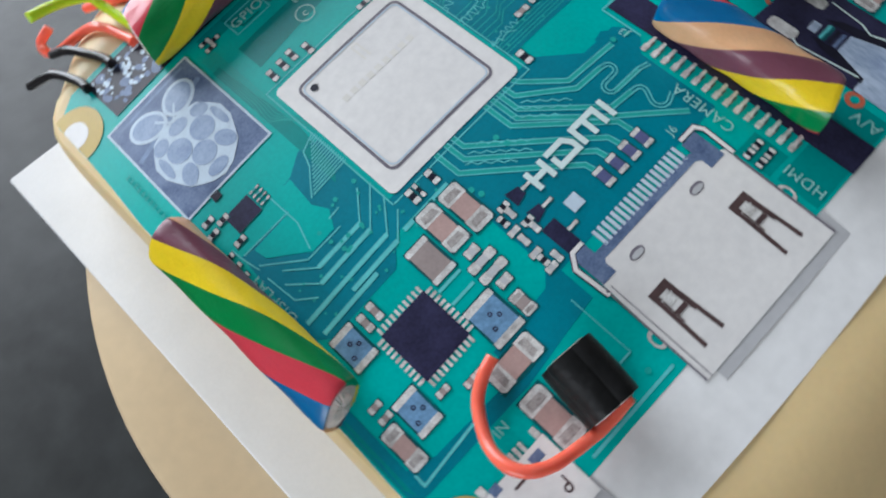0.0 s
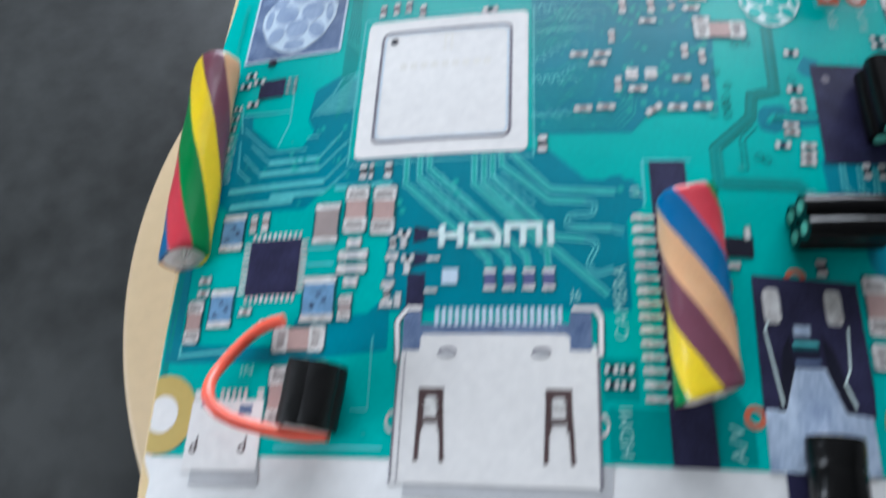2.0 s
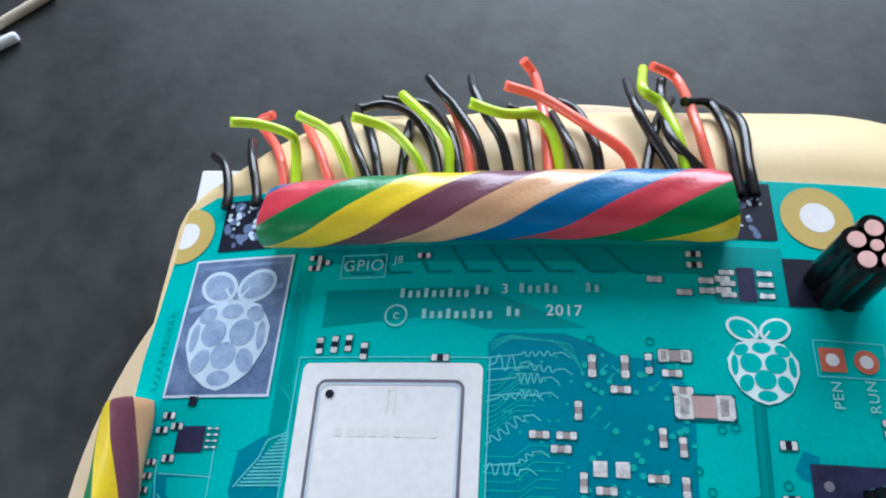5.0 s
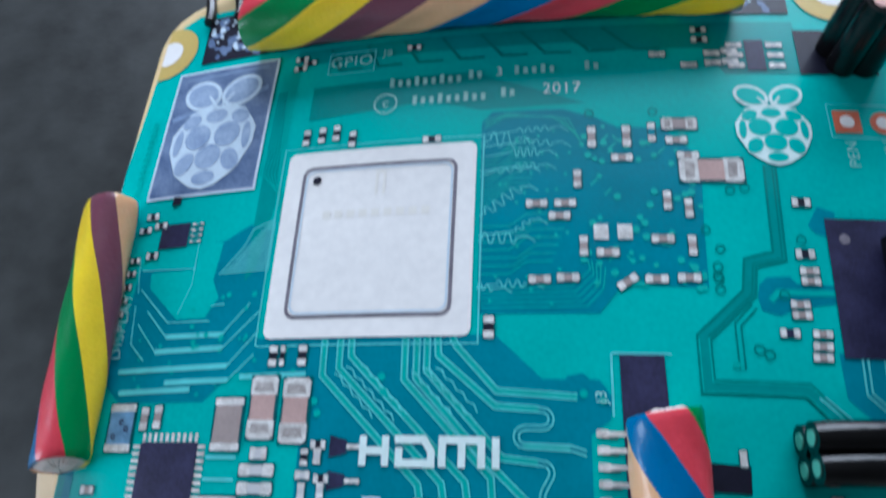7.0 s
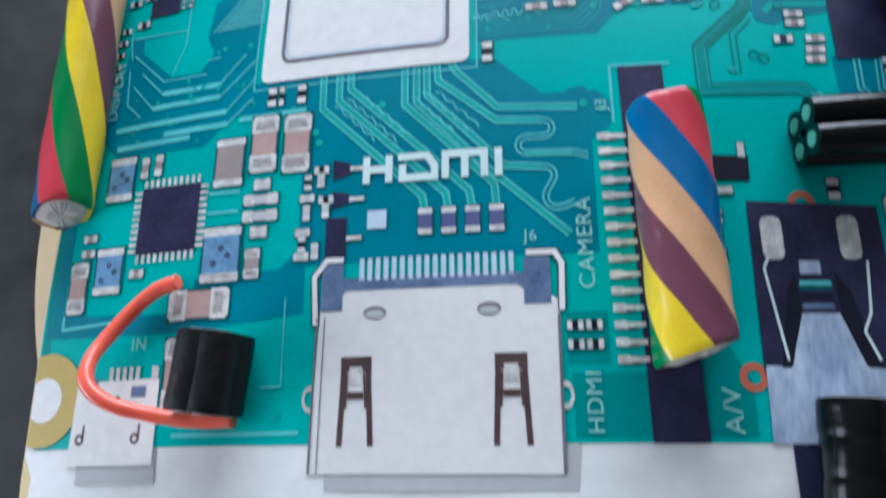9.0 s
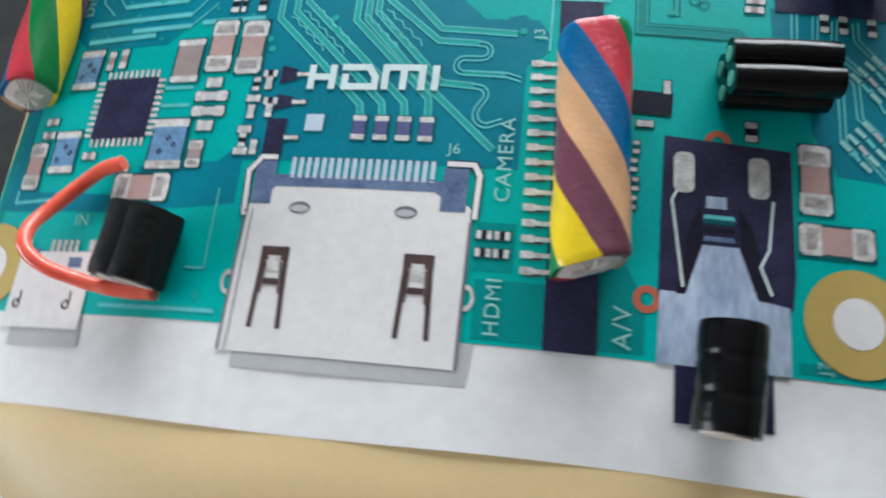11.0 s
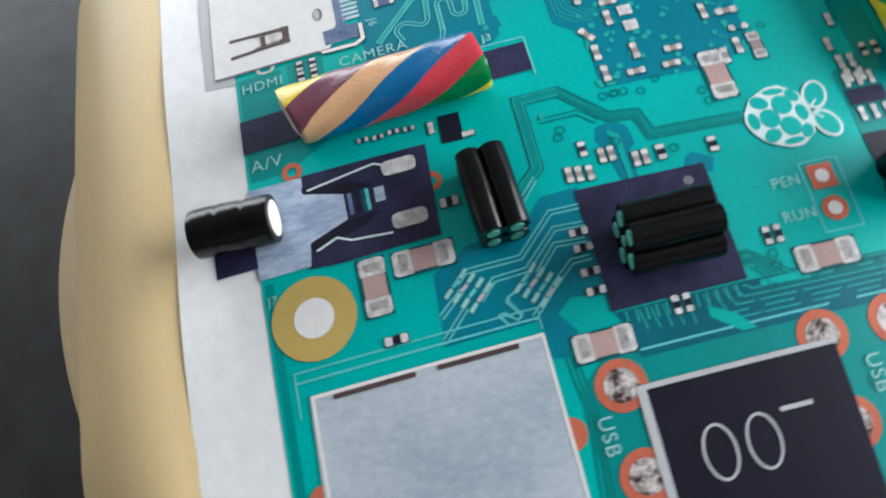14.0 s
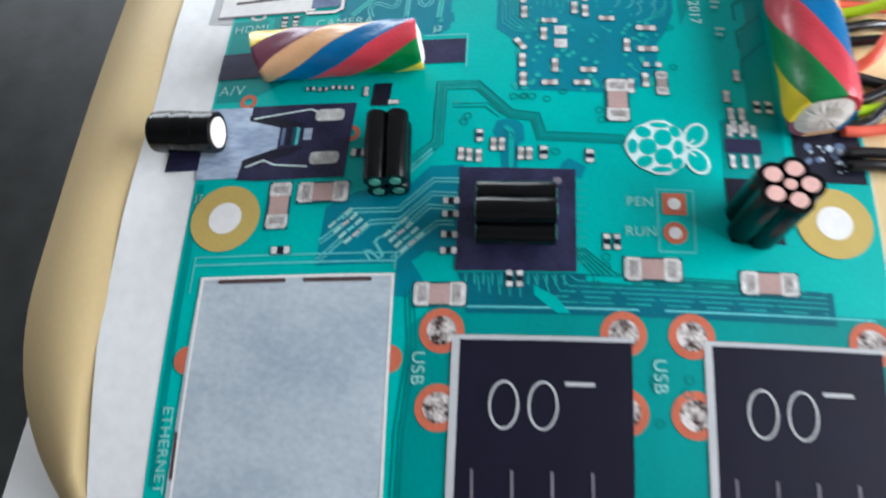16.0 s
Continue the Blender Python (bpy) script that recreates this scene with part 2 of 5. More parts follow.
def cake():
    cx, cy, base = 0.14, 0.08, -0.0694
    bm = bmesh.new()
    seg, inner, outer = 192, 26, 22
    rings = []
    for k in range(seg):
        th = 2 * math.pi * k / seg
        ri = rounded(th, cx, cy, 0.0122, 0.272, -0.0200, 0.1825, 0.012)
        ro = rounded(th, cx, cy, 0.0085, 0.288, -0.0632, 0.2320, 0.054 if math.cos(th) < 0 else 0.074)
        ro *= 1 + 0.002 * math.sin(3 * th + 1)
        ro = max(ro, ri + 0.0025)
        col = []
        for i in range(1, inner + 1):
            d = ri * i / inner
            x, y = cx + d * math.cos(th), cy + d * math.sin(th)
            col.append((x, y, topm(x, y)))
        zi = col[-1][2]
        for i in range(1, outer + 1):
            a = math.pi / 2 * i / outer
            full = max(0.0, -math.sin(th)) ** 0.5
            s, q = math.sin(a) ** (1 - 0.18 * full), math.cos(a) ** (1.05 - 0.19 * full)
            if i == outer:
                q = 0.0
            d = ri + (ro - ri) * s
            x, y = cx + d * math.cos(th), cy + d * math.sin(th)
            col.append((x, y, base + (zi - base) * q))
        rings.append(col)
    mid = bm.verts.new((cx, cy, topm(cx, cy)))
    vs = [[bm.verts.new(p) for p in col] for col in rings]
    for k in range(seg):
        a, b = vs[k], vs[(k + 1) % seg]
        bm.faces.new((mid, a[0], b[0]))
        for i in range(len(a) - 1):
            bm.faces.new((a[i], a[i + 1], b[i + 1], b[i]))
    bm.faces.new([col[-1] for col in reversed(vs)])
    tagged(put("cake", bm, MARZIPAN, smooth=True), "large domed cake covered in smooth cream marzipan", "cake")


room()
table()
cake_stand()
cake_board()
cake()
# ---- the printed sheet ----
LIFT = 0.0005
SHEET = thing("cake_topper", "glossy edible sheet printed with a green circuit board", "cake topper")


def stretch(x, y):
    """Where a spot of the print comes to lie: the soft sheet gave a little as it was pressed over the dome."""
    u, v = x / 42.5 - 1, y / 28 - 1
    return (x - 0.05 * v + 0.12 * v * v - 0.365 * u - 0.405 * u * v + 0.06 * u * u,
            y + 0.12 + 0.04 * v - 0.32 * v * v + 0.02 * u + 0.16 * u * v - 0.14 * u * u)


def lay(bm, layer):
    """Bend a flat drawing in board units onto the dome, as one of the thin layers of ink."""
    for v in bm.verts:
        x, y = stretch(v.co.x, v.co.y)
        v.co = Vector((x * U, y * U, top(x, y) + LIFT + layer * 0.00006))


def cut(bm, step=3.0):
    xs, ys = [v.co.x for v in bm.verts], [v.co.y for v in bm.verts]
    for axis, vals in ((0, xs), (1, ys)):
        k = math.floor(min(vals) / step) + 1
        while k * step < max(vals):
            co, no = [0, 0, 0], [0, 0, 0]
            co[axis], no[axis] = k * step, 1
            bmesh.ops.bisect_plane(bm, geom=bm.verts[:] + bm.edges[:] + bm.faces[:], plane_co=co, plane_no=no)
            k += 1


def poly(bm, pts, index=0):
    f = bm.faces.new([bm.verts.new((x, y, 0)) for x, y in pts])
    f.normal_update()
    if f.normal.z < 0:
        f.normal_flip()
    f.material_index = index
    return f


def rect(bm, x0, y0, x1, y1, index=0):
    return poly(bm, [(x0, y0), (x1, y0), (x1, y1), (x0, y1)], index)


def disc(bm, x, y, r, index=0, seg=20, inner=0.0, squash=1.0, turn=0.0):
    ca, sa = math.cos(turn), math.sin(turn)

    def at(rad, k):
        a = 2 * math.pi * k / seg
        px, py = rad * math.cos(a), rad * squash * math.sin(a)
        return (x + px * ca - py * sa, y + px * sa + py * ca, 0)
    if inner <= 0:
        f = bm.faces.new([bm.verts.new(at(r, k)) for k in range(seg)])
        f.material_index = index
        return
    a, b = [bm.verts.new(at(r, k)) for k in range(seg)], [bm.verts.new(at(inner, k)) for k in range(seg)]
    for k in range(seg):
        f = bm.faces.new((a[k], a[(k + 1) % seg], b[(k + 1) % seg], b[k]))
        f.material_index = index


def line(bm, pts, w, index=0, closed=False):
    """A printed line of width w along a polyline, mitred."""
    pts = [Vector((p[0], p[1])) for p in pts]
    if closed:
        pts = pts + [pts[0]]
    fine = [pts[0]]
    for a, b in zip(pts, pts[1:]):
        n = max(1, int((b - a).length / 2.5))
        fine += [a.lerp(b, (i + 1) / n) for i in range(n)]
    left, right = [], []
    for i, p in enumerate(fine):
        a = fine[i - 1] if i else (fine[-2] if closed else p)
        b = fine[i + 1] if i + 1 < len(fine) else (fine[1] if closed else p)
        d1, d2 = (p - a), (b - p)
        d1 = d1.normalized() if d1.length > 1e-9 else d2.normalized()
        d2 = d2.normalized() if d2.length > 1e-9 else d1
        d = (d1 + d2)
        d = d.normalized() if d.length > 1e-6 else d1
        s = w / 2 / max(0.5, d.dot(d1))
        nrm = Vector((-d.y, d.x)) * s
        left.append(bm.verts.new((p.x + nrm.x, p.y + nrm.y, 0)))
        right.append(bm.verts.new((p.x - nrm.x, p.y - nrm.y, 0)))
    for i in range(len(fine) - 1):
        f = bm.faces.new((right[i], right[i + 1], left[i + 1], left[i]))
        f.material_index = index


def ink(name, bm, mats, layer, parent, label="", step=3.0):
    cut(bm, step)
    lay(bm, layer)
    return put(name, bm, mats, parent, label)


def sheet_outline(s):
    """The hand-cut left edge wanders a little."""
    return 3.55 + 0.22 * math.sin(s * 0.13) + 0.10 * math.sin(s * 0.41 + 1)


def paper():
    nx, ny = 56, 42
    bm = bmesh.new()
    rows = []
    for j in range(ny + 1):
        y = -6.0 + 63.0 * j / ny
        x0 = sheet_outline(y) + (0.9 if y < -0.5 else 0) + max(0, y - 55.2) * 1.6
        row = []
        for i in range(nx + 1):
            x = x0 + (86.9 - x0) * i / nx
            yy = y + (0.22 + 0.12 * math.sin(x * 0.17) + 0.10 * max(0, x - 72) if j == 0 else 0)
            wave = 0.00035 * math.sin(x * 0.33 + 1) * max(0, -yy / 6) if yy < 0 else 0
            sx, sy = stretch(x, yy)
            row.append(bm.verts.new((sx * U, sy * U, top(sx, sy) + LIFT - 0.00012 + wave)))
        rows.append(row)
    for a, b in zip(rows, rows[1:]):
        for i in range(nx):
            bm.faces.new((a[i], a[i + 1], b[i + 1], b[i]))
    edge = [e for e in bm.edges if e.is_boundary]
    low = bmesh.ops.extrude_edge_only(bm, edges=edge)["geom"]
    for v in low:
        if isinstance(v, bmesh.types.BMVert):
            v.co.z -= 0.0007
    for e in edge:
        e.smooth = False
    bmesh.ops.recalc_face_normals(bm, faces=bm.faces[:])
    return put("sheet", bm, PAPER, SHEET, "white sheet with a bare margin", smooth=True)


paper()


def board():
    bm = bmesh.new()
    pts = [(86.8, 0.2), (86.8, 56.95), (9, 56.95), (6.5, 56.95)]
    pts += [(sheet_outline(y) + 0.02, y) for y in (55.2, 50, 45, 40, 35, 30, 25, 20, 15, 10, 5, 1.2)] + [(4.4, 0.25)]
    poly(bm, pts)
    return ink("printed_board", bm, GREEN, 0, SHEET, "teal green printed circuit board", 2.0)


BOARD = board()


def fields():
    """Darker copper-free fields of the board; the one at the socket end also holds painted shade."""
    def field(pts, mat=TEAL, layer=1):
        bm = bmesh.new()
        poly(bm, pts)
        ink("dark_field", bm, mat, layer, BOARD)
    field([(5.5, 22.5), (7, 24.6), (18.5, 24.6), (35.5, 24.6), (38.6, 21.7), (42.2, 21.7), (43.0, 20.6), (42.8, 19.2), (41.6, 18.3),
           (41.6, 11.0), (39.5, 11.0), (23.2, 11.0), (23.2, 8.0), (15.4, 7.2), (15.4, 10.6), (21.4, 10.9), (22.6, 12), (22.6, 22.2), (17, 22.2), (15, 20.2), (8, 20.2)])
    field([(34.3, 26.0), (42.4, 26.0), (44.0, 28.0), (49.5, 27.8), (49.6, 32.4), (49.9, 37.6), (47.4, 40.2), (44.2, 40.3), (42.7, 41.2), (40.2, 42.1), (35.0, 42.1), (34.2, 41.2)])
    field([(52.5, 27.2), (52.7, 28.1), (53.2, 28.6), (54.7, 28.7), (55.1, 28.2), (58, 28.1), (58, 27.0), (54.9, 26.5), (53.8, 26.0), (52.7, 26.3)])
    field([(56.4, 32.4), (57.2, 33.8), (58.3, 33.4), (58.0, 31.4), (56.8, 31.8)])
    field([(35.6, 21.2), (39.7, 21.0), (40.2, 21.9), (41.2, 22.1), (41.9, 21.4), (41.9, 19.8), (41.0, 19.0), (40.2, 19.8), (36, 19.8)], TEAL, 1)
    field([(18, 50.2), (58, 50.2), (58.2, 45.0), (52.4, 45.0), (51, 47.6), (43, 47.6), (41, 48.6), (18, 48.6)], DEEP)
    field([(20, 46.0), (33, 46.2), (42, 42.6), (34, 42.4), (30, 43.6), (20, 42.6)], DEEP)
    field([(60.7, 12.3), (59.3, 14.9), (58.9, 19.2), (57.1, 20.9), (57.0, 23.7), (65.1, 23.3), (64.8, 21.0), (65.7, 19.9), (67.2, 20.9),
           (68.7, 19.8), (68.5, 18.65), (65.8, 18.7), (65.9, 12.0)])
    # socket end: partly darker print, partly the shade on this slope put into colour
    field([(69.2, 22.0), (71.0, 20.0), (86.8, 19.8), (86.8, 56.9), (69.2, 56.9)], DEEP)
    field([(66.6, 33), (66.6, 23.6), (68.5, 24.4), (69.9, 24.4), (70, 52.5), (67.4, 52.5)], NIGHT, 2)
    field([(70.0, 24.6), (71.5, 24.6), (71.5, 36), (70.0, 36)], DEEP)
    field([(67.6, 29.6), (68.4, 29.6), (69.8, 31.4), (69.8, 32.4), (68.6, 31.4)], GREEN, 3)
    field([(66.8, 33.6), (67.2, 33.6), (67.4, 37.2), (66.8, 36.6)], GREEN, 3)
    field([(3.9, 2.4), (4.5, 2.4), (4.5, 20), (3.9, 20)], DEEP)
    field([(4.0, 7.6), (5.4, 7.4), (15.4, 7.2), (15.4, 8.4), (7.4, 8.8), (5.2, 9.6), (5.2, 17), (4.2, 17)], TEAL)
    field([(58, 0.5), (83, 0.5), (83, 1.1), (58, 1.1)], DEEP)
    field([(39.4, 4.5), (41.8, 4.5), (41.8, 7.5), (39.4, 7.5)], DEEP)
    field([(39.6, 0.5), (49.5, 0.5), (49.5, 3.5), (47, 8), (46.8, 4), (39.6, 4)], DEEP)
    field([(7.0, 24.4), (18.4, 24.4), (18.4, 33.0), (16.6, 33.6), (14.6, 32.4), (12.4, 32.2), (12.3, 30.4), (7.4, 30.6)])
    field([(8.5, 30.2), (12.5, 30.2), (12.3, 32.3), (14.5, 32.3), (14.2, 29.2), (14.9, 27.8), (14.0, 26.3), (11.6, 26.3), (8.7, 28.9)], GREEN, 2)
    field([(16.8, 29), (17.6, 30.0), (18.3, 35.0), (17.6, 46), (16.8, 46)], DEEP)


fields()


def trace_group(name, mat, layer, lines):
    for pts, w in lines:
        bm = bmesh.new()
        line(bm, pts, w)
        lay(bm, layer)
        put(name, bm, mat, BOARD)


def slide(pts, off):
    """The polyline moved sideways by off."""
    pts = [Vector(p) for p in pts]
    out = []
    for i, p in enumerate(pts):
        d1 = (p - pts[i - 1]).normalized() if i else (pts[1] - p).normalized()
        d2 = (pts[i + 1] - p).normalized() if i + 1 < len(pts) else d1
        d = (d1 + d2).normalized()
        n = Vector((-d.y, d.x)) * (off / max(0.5, d.dot(d1)))
        out.append((p.x + n.x, p.y + n.y))
    return out


def pair_trace(pts, gap, band=FAINT, edge=TRACE, w=0.10, layer=2):
    """Two fine printed lines along one way, with a tinted band between them."""
    bm = bmesh.new()
    line(bm, pts, gap)
    lay(bm, layer)
    put("trace_band", bm, band, BOARD)
    for off in (gap / 2, -gap / 2):
        bm = bmesh.new()
        line(bm, slide(pts, off), w)
        lay(bm, layer + 1)
        put("trace", bm, edge, BOARD)


def traces():
    rnd = random.Random(4)
    a, b, c, d = [], [], [], []
    # coupled pairs that run from the big chip past the lettering: a pale band between two fine lines
    diag = ([(23.75, 24.4), (23.8, 21.9), (30.8, 15.1), (30.95, 14.3)], [(24.9, 24.4), (24.95, 22.4), (32.3, 15.2), (32.45, 14.3)],
            [(25.7, 24.4), (25.75, 23.2), (33.8, 15.3), (33.95, 14.3)], [(29.5, 24.4), (29.55, 21.6), (35.4, 15.6), (35.5, 14.3)],
            [(30.3, 24.4), (30.35, 21.7), (34.9, 16.8), (39.9, 12.2)], [(31.0, 24.4), (31.05, 22.2), (36.1, 16.8), (38.3, 16.6)],
            [(31.7, 24.4), (31.8, 23.2), (35.6, 19.95), (38.4, 19.8)], [(32.7, 24.4), (33.0, 23.8), (35.7, 20.9), (40.8, 20.6)])
    for pts in diag:
        pair_trace(pts, 0.40)
    # fine saw-tooth length matching beside them
    for x0, y0, n in ((24.65, 22.0, 9), (25.45, 22.5, 11), (26.5, 22.6, 10), (30.0, 22.1, 9), (30.75, 22.4, 10), (31.6, 22.4, 9)):
        b.append(([(x0 + 0.36 * i + (0.15 if i % 2 else 0), y0 - 0.36 * i + (0.15 if i % 2 else 0)) for i in range(n)], 0.10))
    def turn(cx, cy, r, a0, a1):
        return [(cx + r * math.cos(radians(a0 + (a1 - a0) * i / 6)), cy + r * math.sin(radians(a0 + (a1 - a0) * i / 6))) for i in range(7)]
    for o in (-0.16, 0.16):
        b.append(([(38.3, 19.75 + o)] + turn(38.6, 19.2, 0.55 + o, 90, -90) + turn(37.5, 18.1, 0.55 - o, 90, 270) + [(40.3, 17.5 + o), (41.3, 17.2 + o)], 0.12))
        b.append(([(38.2, 16.6 + o)] + turn(38.6, 16.0, 0.55 + o, 90, -30) + turn(39.3, 14.6, 0.75 - o, 150, 290) + [(40.3, 14.2 + o)], 0.12))
    pair_trace([(37.4, 17.55), (40.3, 17.45)], 0.30)
    # display side
    for pts in ([(8.9, 27.1), (11.0, 25.0), (15.7, 25.0), (17.6, 27.3)], [(8.3, 26.1), (10.3, 23.9), (15.9, 24.0), (18.6, 26.8)], [(7.4, 22.5), (16.5, 22.7), (18.6, 25.2)],
                [(11.6, 21.6), (16.7, 21.7), (18.5, 23.5)], [(7.8, 20.95), (13.8, 21.1)], [(17.6, 21.9), (22.6, 22.0)]):
        b.append((pts, 0.12))
        flat = [p for p in pts if abs(p[1] - pts[len(pts) // 2][1]) < 0.2]
        b.append(([flat[0], flat[-1]], 0.40))
    for pts in ([(7.9, 28.9), (10.9, 26.1), (14.5, 26.05)], [(14.3, 27.2), (15.5, 27.3)], [(7.6, 30.5), (12.5, 30.3)], [(12.3, 32.6), (12.4, 29.0), (11.6, 26.6)],
                [(14.6, 29.6), (15.2, 30.4), (16.35, 31.8), (16.9, 33.2), (18.6, 33.9)], [(7.7, 27.6), (8.0, 24.6), (9.4, 23.3)], [(7.2, 31.6), (7.4, 30.0), (7.7, 28.6)]):
        b.append((pts, 0.12))
    for k in range(15):   # comb at the chip's left side
        y = 29.7 + 0.27 * k
        b.append(([(14.9 + 0.22 * k, y), (18.7, y + 0.12)], 0.13))
    for k in range(7):
        c.append(([(17.0 + 0.22 * k, 48), (17.0 + 0.22 * k, 40.4 - 0.3 * k), (16.6 + 0.3 * k, 38), (18.9, 35.8 - 0.35 * k)], 0.08))
    # memory side: length-matched waves, feeder lines and a bus along the lower edge
    def wave(x, y, dx, dy, n, amp, pitch):
        """A rounded meander of n waves that starts at (x, y) and runs along (dx, dy)."""
        ln = math.hypot(dx, dy)
        ax, ay = dx / ln, dy / ln
        out = []
        for i in range(n * 12 + 1):
            along, side = pitch * i / 12, amp * max(-0.8, min(0.8, 1.15 * math.sin(2 * math.pi * i / 12)))
            out.append((x + ax * along - ay * side, y + ay * along + ax * side))
        return out
    for x, y, dx, dy, n, amp, pitch in ((34.9, 39.6, 1, 0, 2, 0.75, 0.95), (36.9, 40.3, 1, 0.05, 4, 0.22, 0.62), (36.5, 38.4, 1, 0, 4, 0.42, 0.50), (37.4, 39.3, 1, -0.1, 3, 0.26, 0.7),
                                        (34.7, 33.5, 1, 0.8, 4, 0.42, 0.78), (34.5, 31.5, 1, 0, 3, 0.50, 0.80), (35.6, 28.1, 1, 0, 3, 0.28, 0.62), (34.3, 28.0, 0.9, -0.2, 2, 0.25, 0.55),
                                        (35.2, 36.8, 1, 0.1, 3, 0.24, 0.7), (36.8, 37.2, 1, 0, 3, 0.26, 0.55), (36.9, 32.0, 1, 0.9, 2, 0.22, 0.6)):
        p = wave(x, y, dx, dy, n, amp, pitch)
        ex, ey = p[-1]
        b.append(([(34.2, y - 0.3)] + p + [(ex + 0.7, ey + 0.1), (ex + 1.3, ey - 0.35)], 0.085))
    for k in range(10):   # slanted feeders out of the chip's side
        y = 33.9 + 0.42 * k
        c.append(([(34.2, y), (34.7 + 0.06 * k, y + 0.25), (36.3 + 0.16 * (k % 4), y + 1.5), (37.6 + 0.2 * (k % 3), y + 1.5)], 0.09))
    for k in range(7):
        y = 28.8 + 0.6 * k
        c.append(([(34.2, y), (36.4 + 0.3 * (k % 3), y), (37.6 + 0.3 * (k % 3), y + 0.9), (39.4 + 0.2 * k, y + 0.9)], 0.09))
    for k in range(5):
        o = 0.34 * k
        c.append(([(34.2, 26.4 + o), (41.6 - 0.25 * k, 26.5 + o), (42.7 - 0.2 * k, 27.7 + o), (42.9 - 0.3 * k, 29.2 + 0.5 * o)], 0.09))
    for k in range(4):
        o = 0.42 * k
        c.append(([(34.4, 40.6 + 0.25 * k), (36.0, 41.6 + 0.1 * k), (39.4 + o, 41.5 - 0.1 * k), (41.2 + o * 0.4, 39.9 - 0.4 * k)], 0.09))
    for k in range(9):
        x, y = 41.5 + 7 * rnd.random(), 28.5 + 11.5 * rnd.random()
        c.append(([(x, y), (x + 0.5 * rnd.choice((-1, 1)), y + 0.5)], 0.14))
    # dark bus in the open green: a broad band between edge lines, and a stub to a via
    bus = [(54.5, 37.0), (54.4, 34.4), (54.25, 30.1), (52.3, 29.6), (52.0, 27.5), (48.85, 24.5), (48.85, 21.4), (54.8, 21.35), (56.6, 19.4)]
    pair_trace(bus, 0.80, DEEP, DIMLINE, 0.17, 1)
    pair_trace(bus[5:], 0.62, DEEP, FAINT, 0.09, 2)
    d.append((slide(bus[:6], 0.16), 0.12))
    pair_trace([(52.2, 26.6), (51.05, 25.4), (51.05, 22.5)], 0.36, GREEN, DIMLINE, 0.13, 1)
    pair_trace([(58.2, 27.6), (53.8, 27.6), (53.3, 27.0)], 0.34, GREEN, FAINT, 0.08, 2)
    for k in range(8):
        d.append(([(21 + 3.2 * k, 50), (22.0 + 3.4 * k, 47.6), (24.0 + 3.4 * k, 47.6)], 0.24))
    for k in range(5):
        d.append(([(64.5, 33.5 - 0.3 * k), (66.6 + 0.2 * k, 36 - 0.3 * k), (66.9 + 0.2 * k, 48)], 0.14))
    # pairs that fan out from the dark square chip
    for pts in ([(58.35, 23.4), (58.28, 21.2), (60.97, 18.4), (60.95, 14.4), (61.6, 13.7)], [(59.7, 23.3), (59.55, 21.15), (61.96, 18.6), (62.05, 16.2), (63.2, 15.05)],
                [(60.9, 23.1), (60.72, 20.9), (62.47, 19.2)], [(62.2, 23.05), (62.2, 21.7), (63.7, 19.95), (65.4, 18.2)],
                [(62.2, 13.9), (63.7, 12.1)], [(63.4, 14.0), (65.4, 12.0)], [(55.4, 20.9), (57.3, 19.15), (58.2, 18.2)]):
        for ox, oy in ((0, 0), (0.34, 0.12)):
            b.append(([(x + ox, y + oy) for x, y in pts], 0.13))
    for o in (0, 0.3):
        b.append(([(63.0, 18.4 - o), (63.4 + o * 0.3, 17.6 - o * 0.4), (63.66, 16.9 + o * 0.3), (64.0, 16.7 + o * 0.6), (65.2 - o * 0.4, 17.5 + o * 0.2), (65.45 - o * 0.2, 17.2),
                   (64.7, 16.5 - o), (64.75 + o * 0.3, 16.0 - o * 0.1), (65.6, 16.6 - o * 0.3)], 0.12))
    for k in range(5):
        c.append(([(66.8, 32.4 - 0.7 * k), (67.2 + 0.42 * k, 33.0 - 0.7 * k), (67.3 + 0.42 * k, 38), (67.4 + 0.42 * k, 52)], 0.10))
        c.append(([(66.8, 28.4 - 0.8 * k), (68.6 - 0.1 * k, 28.6 - 0.8 * k)], 0.10))
    for k in range(3):
        d.append(([(68, 19.5 + 0.35 * k), (72.5 + 0.2 * k, 20.0 + 0.35 * k), (79, 19.4 + 0.35 * k), (86, 19.4 + 0.35 * k)], 0.14))
    b += [([(65.6, 1.6), (65.6, 18.6)], 0.16), ([(64.9, 1.6), (64.9, 18.6), (66.4, 18.6)], 0.12), ([(64.9, 1.6), (68, 1.6)], 0.12),
          ([(69.4, 22.0), (69.4, 37.6)], 0.16), ([(69.4, 39.6), (69.4, 55.5)], 0.16), ([(43.0, 23.4), (43.0, 19.4)], 0.16), ([(43.0, 23.4), (46.8, 23.4)], 0.16),
          ([(5.4, 9.0), (5.4, 8.0), (10.8, 8.3)], 0.22), ([(14.8, 0.9), (23.3, 0.9)], 0.26), ([(20.6, 3.6), (22.0, 3.6)], 0.16), ([(22.0, 3.6), (22.0, 9)], 0.10),
          ([(60.0, 42.3), (64.6, 42.2), (64.6, 39.4), (60.0, 39.4)], 0.12), ([(59.2, 42.3), (60.0, 42.3)], 0.12), ([(59.2, 39.4), (60, 39.4)], 0.12), ([(59.2, 42.3), (59.2, 39.4)], 0.12)]
    b += [([(21.0, 49.4), (25.0, 49.4), (25.0, 47.2), (21.0, 47.2), (21.0, 49.4)], 0.13)]
